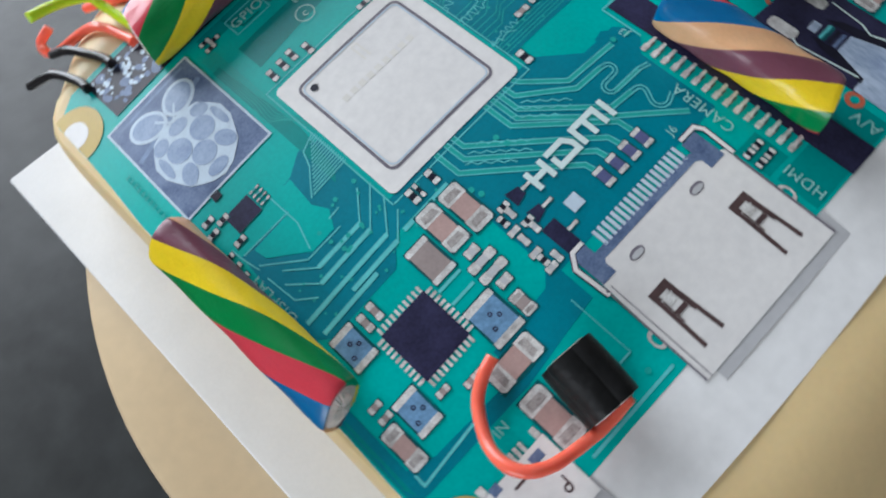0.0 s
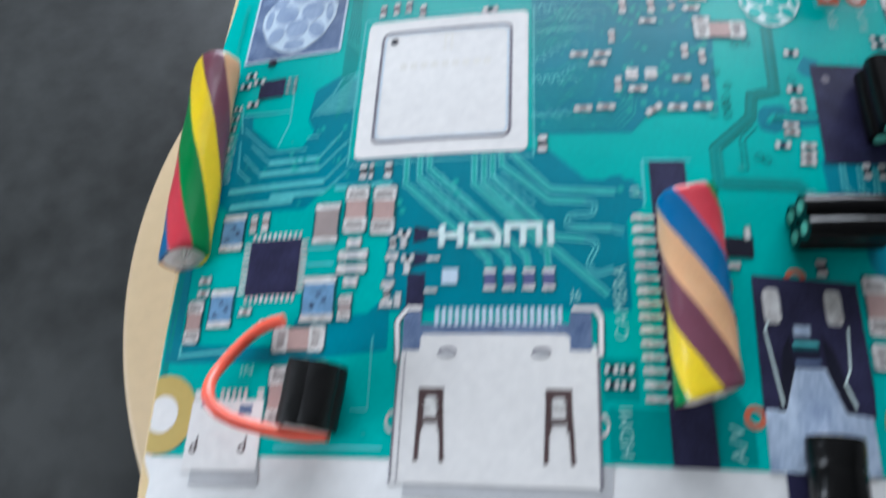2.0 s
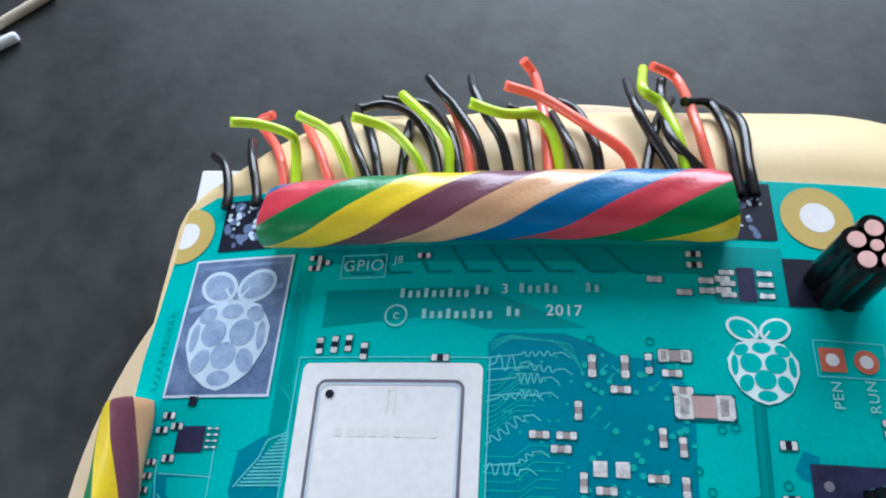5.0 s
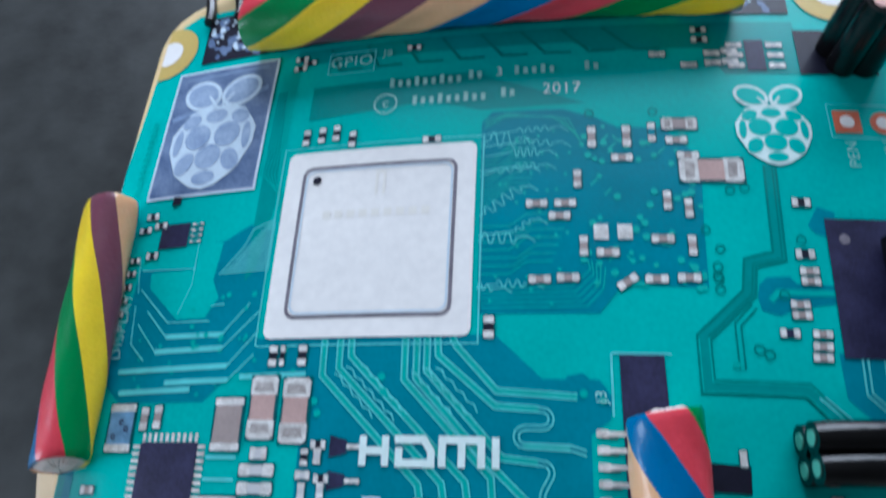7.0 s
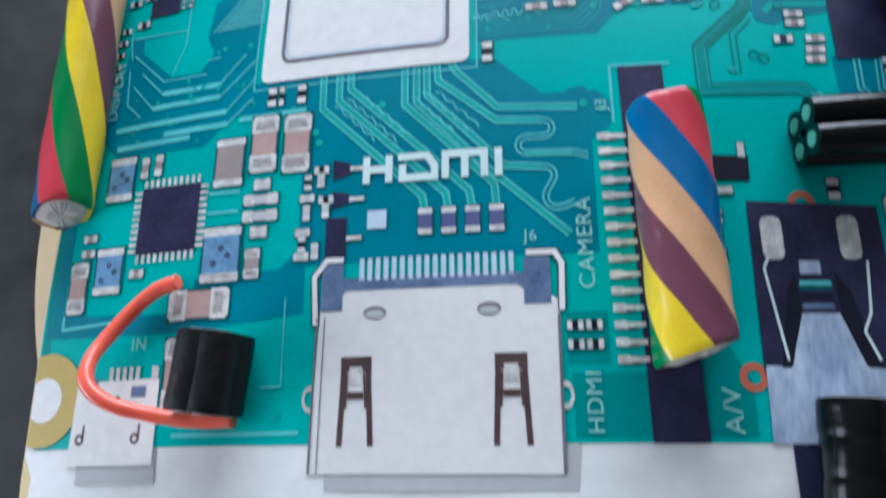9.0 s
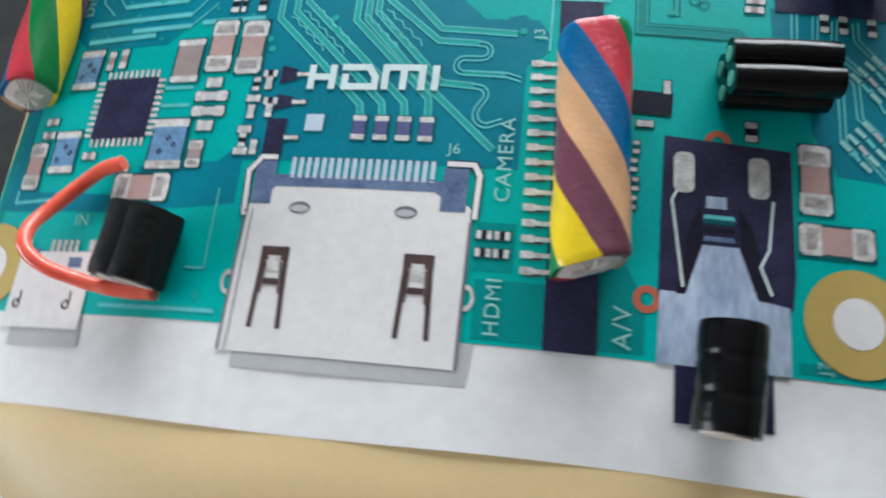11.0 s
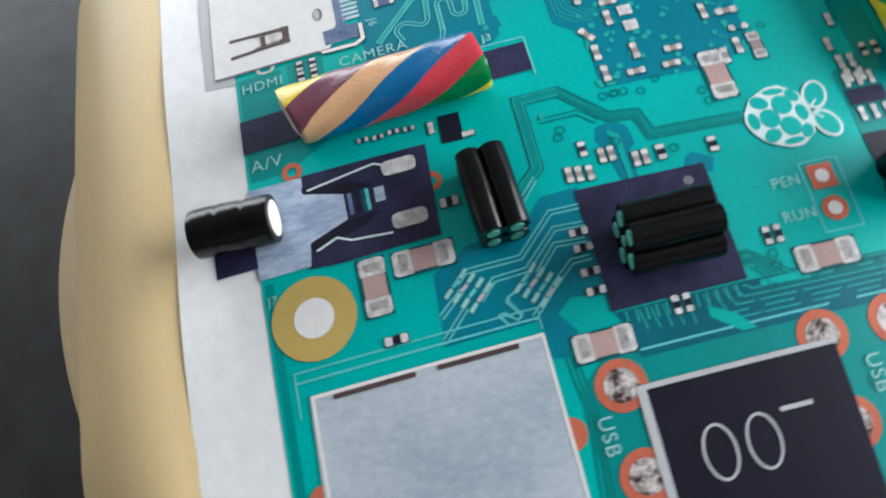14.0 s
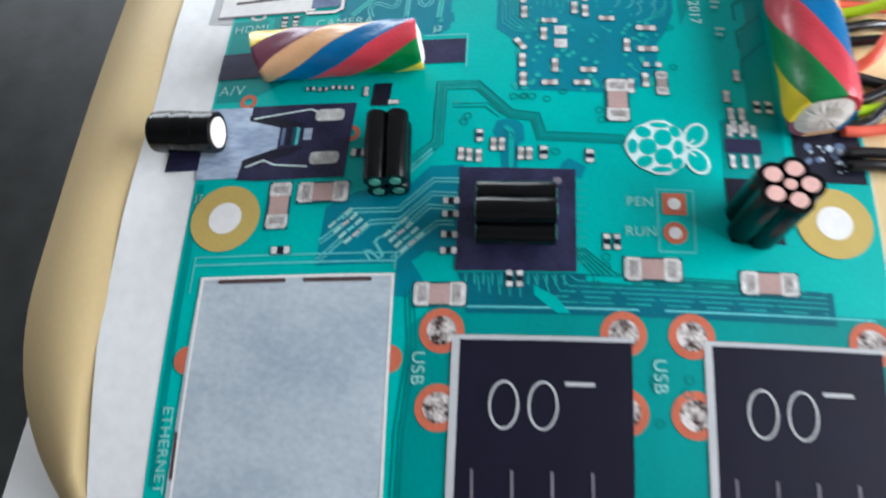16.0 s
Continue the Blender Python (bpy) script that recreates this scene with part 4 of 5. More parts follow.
def hdmi_socket():
    # grey cast shadow printed on the margin, then the pale shell
    chip("printed_shadow", [(25.0, -2.3), (39.6, -2.3), (39.8, 0.2), (25.0, 0.2)], SHADE, 1)
    chip("printed_shadow", [(8.0, -1.9), (13.8, -1.9), (13.8, 0.2), (8.0, 0.2)], SHADE, 1)
    chip("printed_shell", [(24.0, -1.4), (38.9, -1.4), (39.0, 1), (39.0, 8.2), (38.2, 8.8), (37.2, 8.8), (36.6, 9.2), (26.0, 9.2), (25.4, 8.4), (24.4, 8.4), (24.2, 4)], LID, 4, "pale printed video socket shell")
    bm = bmesh.new()
    poly(bm, [(25.4, 8.4), (26.0, 9.2), (36.6, 9.2), (37.2, 8.8), (38.2, 8.8), (38.2, 9.6), (36.4, 10.0), (25.6, 10.0), (24.6, 9.2)])
    poly(bm, [(24.4, 8.0), (25.8, 8.0), (25.8, 11.0), (24.4, 11.0)])
    poly(bm, [(37.0, 8.0), (38.6, 8.0), (38.6, 10.8), (37.0, 10.8)])
    ink("printed_shell_edge", bm, STEELBLUE, 5, BOARD)
    for pts in ([(24.1, 7.2), (23.9, 10.2), (24.7, 11.2), (25.8, 11.2)], [(39.2, 7.6), (39.3, 10.4), (38.9, 11.1), (37.2, 11.1)]):
        for w, mat, lv in ((0.52, NAVY, 5), (0.34, LID, 6)):
            bm = bmesh.new()
            line(bm, pts, w)
            lay(bm, lv)
            put("printed_clip", bm, mat, BOARD)
    for k in range(19):
        x = 27.0 + 9.3 * k / 18
        bm = bmesh.new()
        rect(bm, x - 0.15, 9.8, x + 0.15, 11.2)
        lay(bm, 5)
        put("contact_pin", bm, FROST, BOARD)
    for x in (27.9, 34.9):
        bm = bmesh.new()
        disc(bm, x, 7.8, 0.72, 0, 18, 0, 0.55)
        lay(bm, 5)
        put("shell_dimple", bm, GROOVE, BOARD)
        bm = bmesh.new()
        disc(bm, x, 7.72, 0.60, 0, 18, 0, 0.40)
        lay(bm, 6)
        put("shell_dimple", bm, SHADE, BOARD)
    for x in (26.8, 36.1):
        bm = bmesh.new()
        line(bm, [(x - 0.75, 4.6), (x - 0.95, 0.1)], 0.34)
        line(bm, [(x + 0.75, 4.6), (x + 0.95, 0.1)], 0.34)
        rect(bm, x - 0.95, 4.3, x + 0.95, 5.2)
        lay(bm, 5)
        put("spring_slot", bm, DARKBROWN, BOARD)
        bm = bmesh.new()
        rect(bm, x - 0.42, 3.6, x + 0.42, 4.6)
        lay(bm, 6)
        put("spring", bm, SOLDER, BOARD)
        bm = bmesh.new()
        rect(bm, x - 0.5, 2.75, x + 0.5, 3.15)
        line(bm, [(x - 0.52, 4.2), (x - 0.62, 2.2)], 0.12)
        line(bm, [(x + 0.52, 4.2), (x + 0.62, 2.2)], 0.12)
        lay(bm, 7)
        put("spring_edge", bm, DARKBROWN, BOARD)
    for pts, w in (([(24.0, -1.4), (24.2, 7.6)], 0.14), ([(38.9, -1.4), (39.0, 7.4)], 0.18), ([(24.5, -1.4), (24.7, 7.6)], 0.07)):
        bm = bmesh.new()
        line(bm, pts, w)
        lay(bm, 6)
        put("shell_line", bm, GROOVE, BOARD)
    for x in (23.9, 39.15):
        bm = bmesh.new()
        disc(bm, x, 2.8, 0.50, 0, 16, 0.30, 1.6)
        lay(bm, 3)
        put("shell_tab", bm, SOLDER, BOARD)
    # power socket
    chip("printed_shell", [(7.2, -0.8), (13.6, -0.8), (13.6, 4.4), (7.4, 4.4)], LID, 5, "small pale printed power socket")
    bm = bmesh.new()
    for x in (8.0, 12.2):
        disc(bm, x, 0.8, 0.34, 0, 14, 0.18)
        line(bm, [(x + 0.25, 0.8), (x + 0.25, 1.7)], 0.14)
    rect(bm, 9.6, 3.2, 10.8, 3.4)
    lay(bm, 6)
    put("socket_mark", bm, DARKBROWN, BOARD)
    bm = bmesh.new()
    rect(bm, 8.2, 3.9, 9.0, 4.6)
    rect(bm, 11.6, 3.3, 12.7, 4.0)
    lay(bm, 6)
    put("socket_mark", bm, STEELBLUE, BOARD)
    for x0, x1 in [(9.8 + 0.5 * k, 10.1 + 0.5 * k) for k in range(5)] + [(7.5, 8.1), (13.0, 13.5)]:
        bm = bmesh.new()
        rect(bm, x0, 4.4, x1, 5.2)
        lay(bm, 6)
        put("contact_pin", bm, SOLDER, BOARD)


hdmi_socket()


def camera_and_sound():
    chip("printed_connector", [(43.5, 23.3), (46.3, 23.3), (46.9, 0.2), (43.8, 0.2)], NAVY, 4, "dark printed ribbon connector")
    for k in range(15):
        y = 18.4 - 13.7 * k / 14
        bm = bmesh.new()
        poly(bm, [(41.9 + 0.02 * k, y - 0.22), (42.6 + 0.02 * k, y - 0.24), (42.7 + 0.02 * k, y - 0.14), (43.7 + 0.02 * k, y - 0.14),
                  (43.7 + 0.02 * k, y + 0.14), (42.7 + 0.02 * k, y + 0.14), (42.6 + 0.02 * k, y + 0.24), (41.9 + 0.02 * k, y + 0.22)])
        lay(bm, 5)
        put("contact_pin", bm, SOLDER, BOARD)
    bm = bmesh.new()
    for k in range(15):
        y = 18.4 - 13.7 * k / 14
        rect(bm, 42.2 + 0.02 * k, y - 0.30, 43.2 + 0.02 * k, y - 0.18)
    lay(bm, 4)
    tagged(put("pin_shadow", bm, DARKBROWN, BOARD), kind="stuff")
    # headphone socket
    chip("printed_socket", [(50.4, 13.9), (57.9, 13.5), (58.0, 6), (57.8, 3.9), (50.2, 3.9)], NAVY, 4, "dark printed headphone socket")
    chip("printed_socket", [(51.2, 0.8), (56.6, 0.8), (56.6, -2.9), (51.2, -2.9)], NAVY, 3)
    chip("printed_plate", [(50.2, 0.2), (57.6, 0.2), (57.6, 4.0), (55.8, 4.3), (54.8, 7.2), (52.6, 7.2), (51.8, 4.3), (50.3, 4.3)], STEEL, 5, "steel tongue of the printed socket")
    chip("printed_plate", [(52.6, 7.2), (54.8, 7.2), (54.4, 9.3), (52.8, 9.3)], NAVY, 5)
    for y, mat in ((7.45, STEELBLUE), (8.0, BLACKINK), (8.5, PITCH), (8.75, TRACE)):
        chip("printed_stripe", [(52.75, y), (54.6, y), (54.5, y + 0.3), (52.8, y + 0.3)], mat, 6)
    bm = bmesh.new()
    rect(bm, 52.9, 9.45, 54.1, 10.2)
    ink("printed_plate", bm, STEEL, 6, BOARD)
    bm = bmesh.new()
    poly(bm, [(51.7, 4.2), (52.7, 7.2), (52.6, 9.6), (52.0, 8.4), (51.2, 4.2)])
    poly(bm, [(55.9, 4.2), (54.9, 7.2), (54.8, 9.6), (55.6, 8.4), (56.6, 4.2)])
    lay(bm, 6)
    put("socket_gap", bm, BLACKINK, BOARD)
    bm = bmesh.new()
    line(bm, [(51.6, 4.6), (50.9, 9.8), (51.2, 10.4)], 0.16)
    line(bm, [(56.6, 4.6), (56.0, 6.2), (56.5, 7.2), (56.8, 10.2)], 0.16)
    lay(bm, 7)
    put("wire_line", bm, SILK, BOARD)
    for x in (51.6, 56.0):
        bm = bmesh.new()
        poly(bm, [(x - 0.62, 10.7), (x - 0.5, 10.4), (x - 0.2, 10.3), (x + 0.2, 10.3), (x + 0.5, 10.4), (x + 0.62, 10.7),
                  (x + 0.62, 12.5), (x + 0.5, 12.8), (x + 0.2, 12.9), (x - 0.2, 12.9), (x - 0.5, 12.8), (x - 0.62, 12.5)])
        ink("contact_pad", bm, SOLDER, 6, BOARD)
    for x, y in ((49.6, 3.7), (53.6, 13.7)):
        bm = bmesh.new()
        disc(bm, x, y, 0.80, 0, 20, 0.40)
        lay(bm, 3)
        put("solder_ring", bm, COPPER, BOARD)


camera_and_sound()


def sockets():
    chip("printed_shell", [(66.7, 2.4), (86.3, 2.0), (86.3, 18.9), (66.7, 18.6)], SHELL, 5, "brushed steel network socket print")
    for x0, y0, x1, y1 in ((66.95, 4.0, 67.3, 9.7), (66.95, 11.2, 67.3, 16.8), (79, 2.2, 82.5, 2.45)):
        bm = bmesh.new()
        rect(bm, x0, y0, x1, y1)
        lay(bm, 7)
        put("shell_gap", bm, DARKBROWN, BOARD)
    bm = bmesh.new()
    line(bm, [(86, 2.5), (66.8, 2.6), (66.8, 18.5), (86, 18.8)], 0.24)
    lay(bm, 6)
    put("shell_rim", bm, LID, BOARD)
    for y0, y1 in ((23.5, 37.0), (42.4, 55.6)):
        ring_y = (y0 - 0.9, y1 - 0.6)
        for ry in ring_y:
            for rx in (71.3, 77.1):
                bm = bmesh.new()
                disc(bm, rx, ry, 1.75, 0, 26, 1.10)
                lay(bm, 3)
                put("solder_ring", bm, COPPER, BOARD)
                bm = bmesh.new()
                disc(bm, rx, ry, 1.15, 0, 18)
                lay(bm, 4)
                put("solder", bm, MOTTLE, BOARD)
        chip("printed_usb_socket", [(71.6, y0), (86.3, y0), (86.3, y1), (71.6, y1)], SOCKET, 5, "dark printed double socket with a steel rim")
        bm = bmesh.new()
        line(bm, [(86, y0 + 0.25), (71.75, y0 + 0.25)], 0.6)
        line(bm, [(71.8, y0), (71.8, y1)], 0.36)
        lay(bm, 6)
        put("shell_rim", bm, SHADE, BOARD)
        # maker's mark as plain shapes: two rings and a dash
        bm = bmesh.new()
        line(bm, [(76.8 + 1.7 * math.cos(a), y0 + 4.0 + 1.05 * math.sin(a)) for a in [2 * math.pi * k / 24 for k in range(24)]], 0.17, 0, True)
        line(bm, [(76.8 + 1.7 * math.cos(a), y0 + 6.9 + 1.05 * math.sin(a)) for a in [2 * math.pi * k / 24 for k in range(24)]], 0.17, 0, True)
        line(bm, [(75.2, y0 + 8.5), (75.2, y0 + 10.7)], 0.30)
        lay(bm, 7)
        put("maker_mark", bm, SHADE, BOARD)
        bm = bmesh.new()
        for k in range(4):
            line(bm, [(81.4, y0 + 1.8 + 2.9 * k), (84.5, y0 + 1.9 + 2.9 * k)], 0.2)
        lay(bm, 7)
        put("spring", bm, GROOVE, BOARD)
    for y in (2.3, 18.6):
        bm = bmesh.new()
        disc(bm, 73.5, y, 1.1, 0, 22)
        lay(bm, 4)
        put("solder_ring", bm, COPPER, BOARD)
    # reset pads
    chip("printed_pad", [(59.5, 39.8), (61.4, 39.8), (61.4, 41.7), (59.5, 41.7)], COPPER, 4)
    bm = bmesh.new()
    disc(bm, 63.0, 40.7, 0.95, 0, 20, 0.5)
    lay(bm, 4)
    put("solder_ring", bm, COPPER, BOARD)
    for x, y in ((60.45, 40.75), (63.0, 40.7)):
        bm = bmesh.new()
        disc(bm, x, y, 0.52)
        lay(bm, 5)
        put("solder", bm, LID, BOARD)
    # mounting holes
    for x, y in ((4.7, 3.4), (61.4, 3.6), (4.2, 52.8), (61.5, 53.4)):
        bm = bmesh.new()
        disc(bm, x, y, 3.05, 0, 40)
        inside = [v for v in bm.verts if v.co.x < sheet_outline(v.co.y) + 0.05]
        for v in inside:
            v.co.x = sheet_outline(v.co.y) + 0.05
        ink("mounting_ring", bm, BRASS, 4, BOARD, "gold printed ring round a mounting hole")
        bm = bmesh.new()
        disc(bm, x, y, 1.45, 0, 30)
        for v in bm.verts:
            v.co.x = max(v.co.x, sheet_outline(v.co.y) + 0.06)
        ink("mounting_hole", bm, LID, 5, BOARD)
    # dark pin header strip that the long candy covers
    chip("printed_header", [(8.2, 50.6), (57.9, 51.0), (57.9, 56.6), (8.0, 56.2)], BLACKINK, 4, "dark printed pin header")
    rnd = random.Random(9)
    for mat, lv, n, lo, hi in ((STEELBLUE, 5, 34, 0.25, 0.6), (FROST, 6, 46, 0.12, 0.38)):
        bm = bmesh.new()
        for k in range(n):
            x = 8.5 + 5.6 * rnd.random() if k % 5 else 54.4 + 3.0 * rnd.random()
            y = 51.2 + 4.6 * (rnd.random() ** (0.5 if lv == 6 else 1))
            disc(bm, x, y, lo + (hi - lo) * rnd.random(), 0, 9, 0, 0.5 + 0.5 * rnd.random(), rnd.random() * 3)
        lay(bm, lv)
        tagged(put("header_print", bm, mat, BOARD), kind="stuff")
    # black square under the flower candy: dark print, with the candy's shadow painted in
    chip("printed_chip", [(57.9, 45.0), (63.6, 45.0), (63.6, 49.3), (57.9, 49.3)], BLACKINK, 4)


sockets()


def lettering(text, x, y, size, mat=SILK, turn=0.0, wide=1.0, layer=7, bold=0.0):
    curve = bpy.data.curves.new("lettering", "FONT")
    curve.body, curve.size, curve.align_x, curve.align_y = text, size, "CENTER", "CENTER"
    curve.offset, curve.space_character = bold, 1.1
    ob = new("lettering", curve)
    bpy.context.view_layer.update()
    mesh = bpy.data.meshes.new_from_object(ob.evaluated_get(bpy.context.evaluated_depsgraph_get()))
    bpy.data.objects.remove(ob)
    bm = bmesh.new()
    bm.from_mesh(mesh)
    bmesh.ops.scale(bm, verts=bm.verts[:], vec=(wide, 1, 1))
    bmesh.ops.rotate(bm, verts=bm.verts[:], cent=(0, 0, 0), matrix=Matrix.Rotation(radians(turn), 3, "Z"))
    bmesh.ops.translate(bm, verts=bm.verts[:], vec=(x, y, 0))
    lay(bm, layer)
    return put("lettering", bm, mat, BOARD)


def words():
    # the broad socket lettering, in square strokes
    bm = bmesh.new()
    x, y, h, w = 27.1, 16.15, 1.85, 0.48
    for a in ([(x, y), (x, y + h)], [(x + 1.5, y), (x + 1.5, y + h)], [(x, y + h / 2), (x + 1.5, y + h / 2)]):
        line(bm, a, w)
    line(bm, [(x + 2.1, y + h - .2), (x + 4.0, y + h - .2), (x + 4.5, y + h / 2), (x + 4.5, y + .2), (x + 2.4, y + .2), (x + 2.4, y + h * .62)], w)
    line(bm, [(x + 5.2, y), (x + 5.2, y + h - .2), (x + 7.7, y + h - .2), (x + 7.7, y)], w)
    line(bm, [(x + 6.45, y), (x + 6.45, y + h - .2)], w)
    line(bm, [(x + 8.6, y), (x + 8.6, y + h)], w)
    lay(bm, 7)
    put("lettering", bm, SILK, BOARD)
    lettering("CAMERA", 40.8, 11.6, 1.35, SILKDIM, 90)
    lettering("HDMI", 40.8, 2.4, 1.3, SILKDIM, 90)
    lettering("A/V", 48.3, 1.9, 1.5, SILKDIM, 90)
    lettering("USB", 74.2, 20.9, 1.4, SILKDIM, 0)
    lettering("USB", 74.4, 39.0, 1.4, SILKDIM, 0)
    lettering("ETHERNET", 80.3, 1.35, 1.25, SILKDIM, 0)
    lettering("DISPLAY", 6.9, 26.0, 1.3, SILKDIM, 90)
    lettering("GPIO", 23.0, 48.3, 1.5, SILKDIM)
    lettering("J8", 26.1, 48.8, 1.0, SILKDIM)
    lettering("J3", 42.3, 20.6, 1.0, SILKDIM, 90)
    lettering("J6", 37.5, 12.1, 1.0, SILKDIM, 0)
    lettering("J7", 59.4, 0.9, 0.9, SILKDIM, 90)
    lettering("PEN", 60.4, 38.0, 1.15, SILKDIM, 90)
    lettering("RUN", 63.0, 38.0, 1.15, SILKDIM, 90)
    lettering("IN", 11.8, 6.6, 1.1, SILKDIM)
    lettering("2017", 40.2, 44.0, 1.35, SILK)
    lettering("3", 35.4, 45.9, 1.25, SILK)
    # the maker's name as plain bars, letter by letter
    for x0, n, y in ((26.6, 9, 45.6), (33.0, 2, 45.85), (36.6, 5, 46.0), (42.0, 2, 46.1), (28.6, 9, 43.7), (35.6, 2, 43.9)):
        for k in range(n):
            bm = bmesh.new()
            rect(bm, x0 + 0.68 * k, y - 0.40, x0 + 0.68 * k + 0.34, y + 0.22 + (0.22 if k % 3 == 0 else 0))
            lay(bm, 7)
            put("lettering_bar", bm, SILKDIM, BOARD)
    for k in range(12):
        bm = bmesh.new()
        rect(bm, 4.9, 37.6 + 0.62 * k, 5.4, 37.9 + 0.62 * k)
        lay(bm, 7)
        put("lettering_bar", bm, FAINT, BOARD)
    bm = bmesh.new()
    disc(bm, 26.4, 43.6, 0.98, 0, 24, 0.84)
    lay(bm, 7)
    put("lettering", bm, SILKDIM, BOARD)
    lettering("c", 26.4, 43.65, 1.3, SILKDIM)


words()
# ---- sweets ----
STRIPES = [RED, LEAF, YELLOW, PLUM, PEACH, BLUE]


def basis(p0, p1):
    d = (Vector(p1) - Vector(p0))
    ax = d.normalized()
    side = ax.cross(Vector((0, 0, 1))).normalized()
    return ax, side, side.cross(ax), d.length


def twist_candy(label, p0, p1, rw, rh, turns, phase, slant0=0.0, slant1=0.0, bow=0.0, tilt=0.0):
    """A striped rope-twist candy stick with pale filling at the cut ends."""
    root = thing("candy_stick", label, "candy", "striped candy sticks")
    ax, side, up, length = basis(p0, p1)
    side, up = side * math.cos(tilt) - up * math.sin(tilt), up * math.cos(tilt) + side * math.sin(tilt)
    seg, rings = 60, 64
    rnd = random.Random(int(phase * 100) + 5)
    bm = bmesh.new()
    vs = []
    base = Vector(p0)
    for j in range(rings + 1):
        s = j / rings
        taper = 1 - 0.05 * (max(0, 0.03 - s) / 0.03) ** 2 - 0.05 * (max(0, s - 0.97) / 0.03) ** 2
        row = []
        for k in range(seg):
            a = 2 * math.pi * (k / seg + turns * s) + phase
            c, h = math.cos(a), math.sin(a)
            ridge = 1 + 0.018 * math.cos(6 * 2 * math.pi * k / seg) + 0.014 * math.sin(9 * s + 2 * a)
            q = abs(c) ** 2.6 + abs(h) ** 2.6
            q = q ** (-1 / 2.6)
            off = side * (rw * c * q * ridge * taper) + up * (rh * h * q * ridge * taper)
            along = s * length + (slant0 * c * (1 - s) + slant1 * c * s) * (1 if s in (0, 1) else max(0, 1 - 8 * min(s, 1 - s)))
            row.append(bm.verts.new(base + ax * along + off + up * bow * math.sin(math.pi * s)))
        vs.append(row)
    for j in range(rings):
        for k in range(seg):
            f = bm.faces.new((vs[j][k], vs[j][(k + 1) % seg], vs[j + 1][(k + 1) % seg], vs[j + 1][k]))
            f.material_index = int(6 * k / seg) % 6
            f.smooth = True
    rims = []
    for row, sgn in ((vs[0], -1), (vs[-1], 1)):
        mid = sum((v.co for v in row), Vector()) / seg
        inner = [bm.verts.new(mid + (v.co - mid) * 0.84 - ax * sgn * 0.0001) for v in row]
        for k in range(seg):
            f = bm.faces.new((row[k], row[(k + 1) % seg], inner[(k + 1) % seg], inner[k]))
            f.material_index = int(6 * k / seg) % 6
            bm.edges.get((row[k], row[(k + 1) % seg])).smooth = False
        rims.append(([v.co.copy() for v in inner], mid, sgn))
    bmesh.ops.recalc_face_normals(bm, faces=bm.faces[:])
    put("striped_coat", bm, STRIPES, root)
    for pts, mid, sgn in rims:
        bm = bmesh.new()
        n = len(pts)
        m1 = [bm.verts.new(p) for p in pts]
        m2 = [bm.verts.new(mid + (p - mid) * 0.6 + ax * sgn * (0.0004 + 0.0004 * rnd.random())) for p in pts]
        c = bm.verts.new(mid + ax * sgn * 0.0006)
        for k in range(n):
            bm.faces.new((m1[k], m1[(k + 1) % n], m2[(k + 1) % n], m2[k]))
            bm.faces.new((m2[k], m2[(k + 1) % n], c))
        bmesh.ops.recalc_face_normals(bm, faces=bm.faces[:])
        put("filling", bm, FONDANT, root, "pale candy filling")
    return root


def rest(x, y, h):
    return (x, y, topm(x, y) + LIFT + h)


# one over the pin header, one over the display socket, one over the camera socket
HR = 0.0083
twist_candy("long rainbow striped twisted candy stick on the printed pin header", rest(0.1708, 0.1684, HR + 0.0006), rest(0.0475, 0.1675, HR), HR * 1.06, HR * 0.96, 1.17, 0.15, 0.001, -0.002, 0.0035)
twist_candy("rainbow striped candy stick overhanging the cake's edge", rest(0.0150, 0.1145, 0.0054), rest(0.0168, 0.0503, 0.0052), 0.0066, 0.0059, 0.53, -1.50, 0.001, 0.0015, 0.0, 0.6)
twist_candy("short thick rainbow striped candy stick on the camera socket", rest(0.1464, 0.0622, 0.0063), rest(0.1480, 0.0140, 0.0063), 0.0071, 0.0063, 0.64, -5.32, 0.001, 0.002)


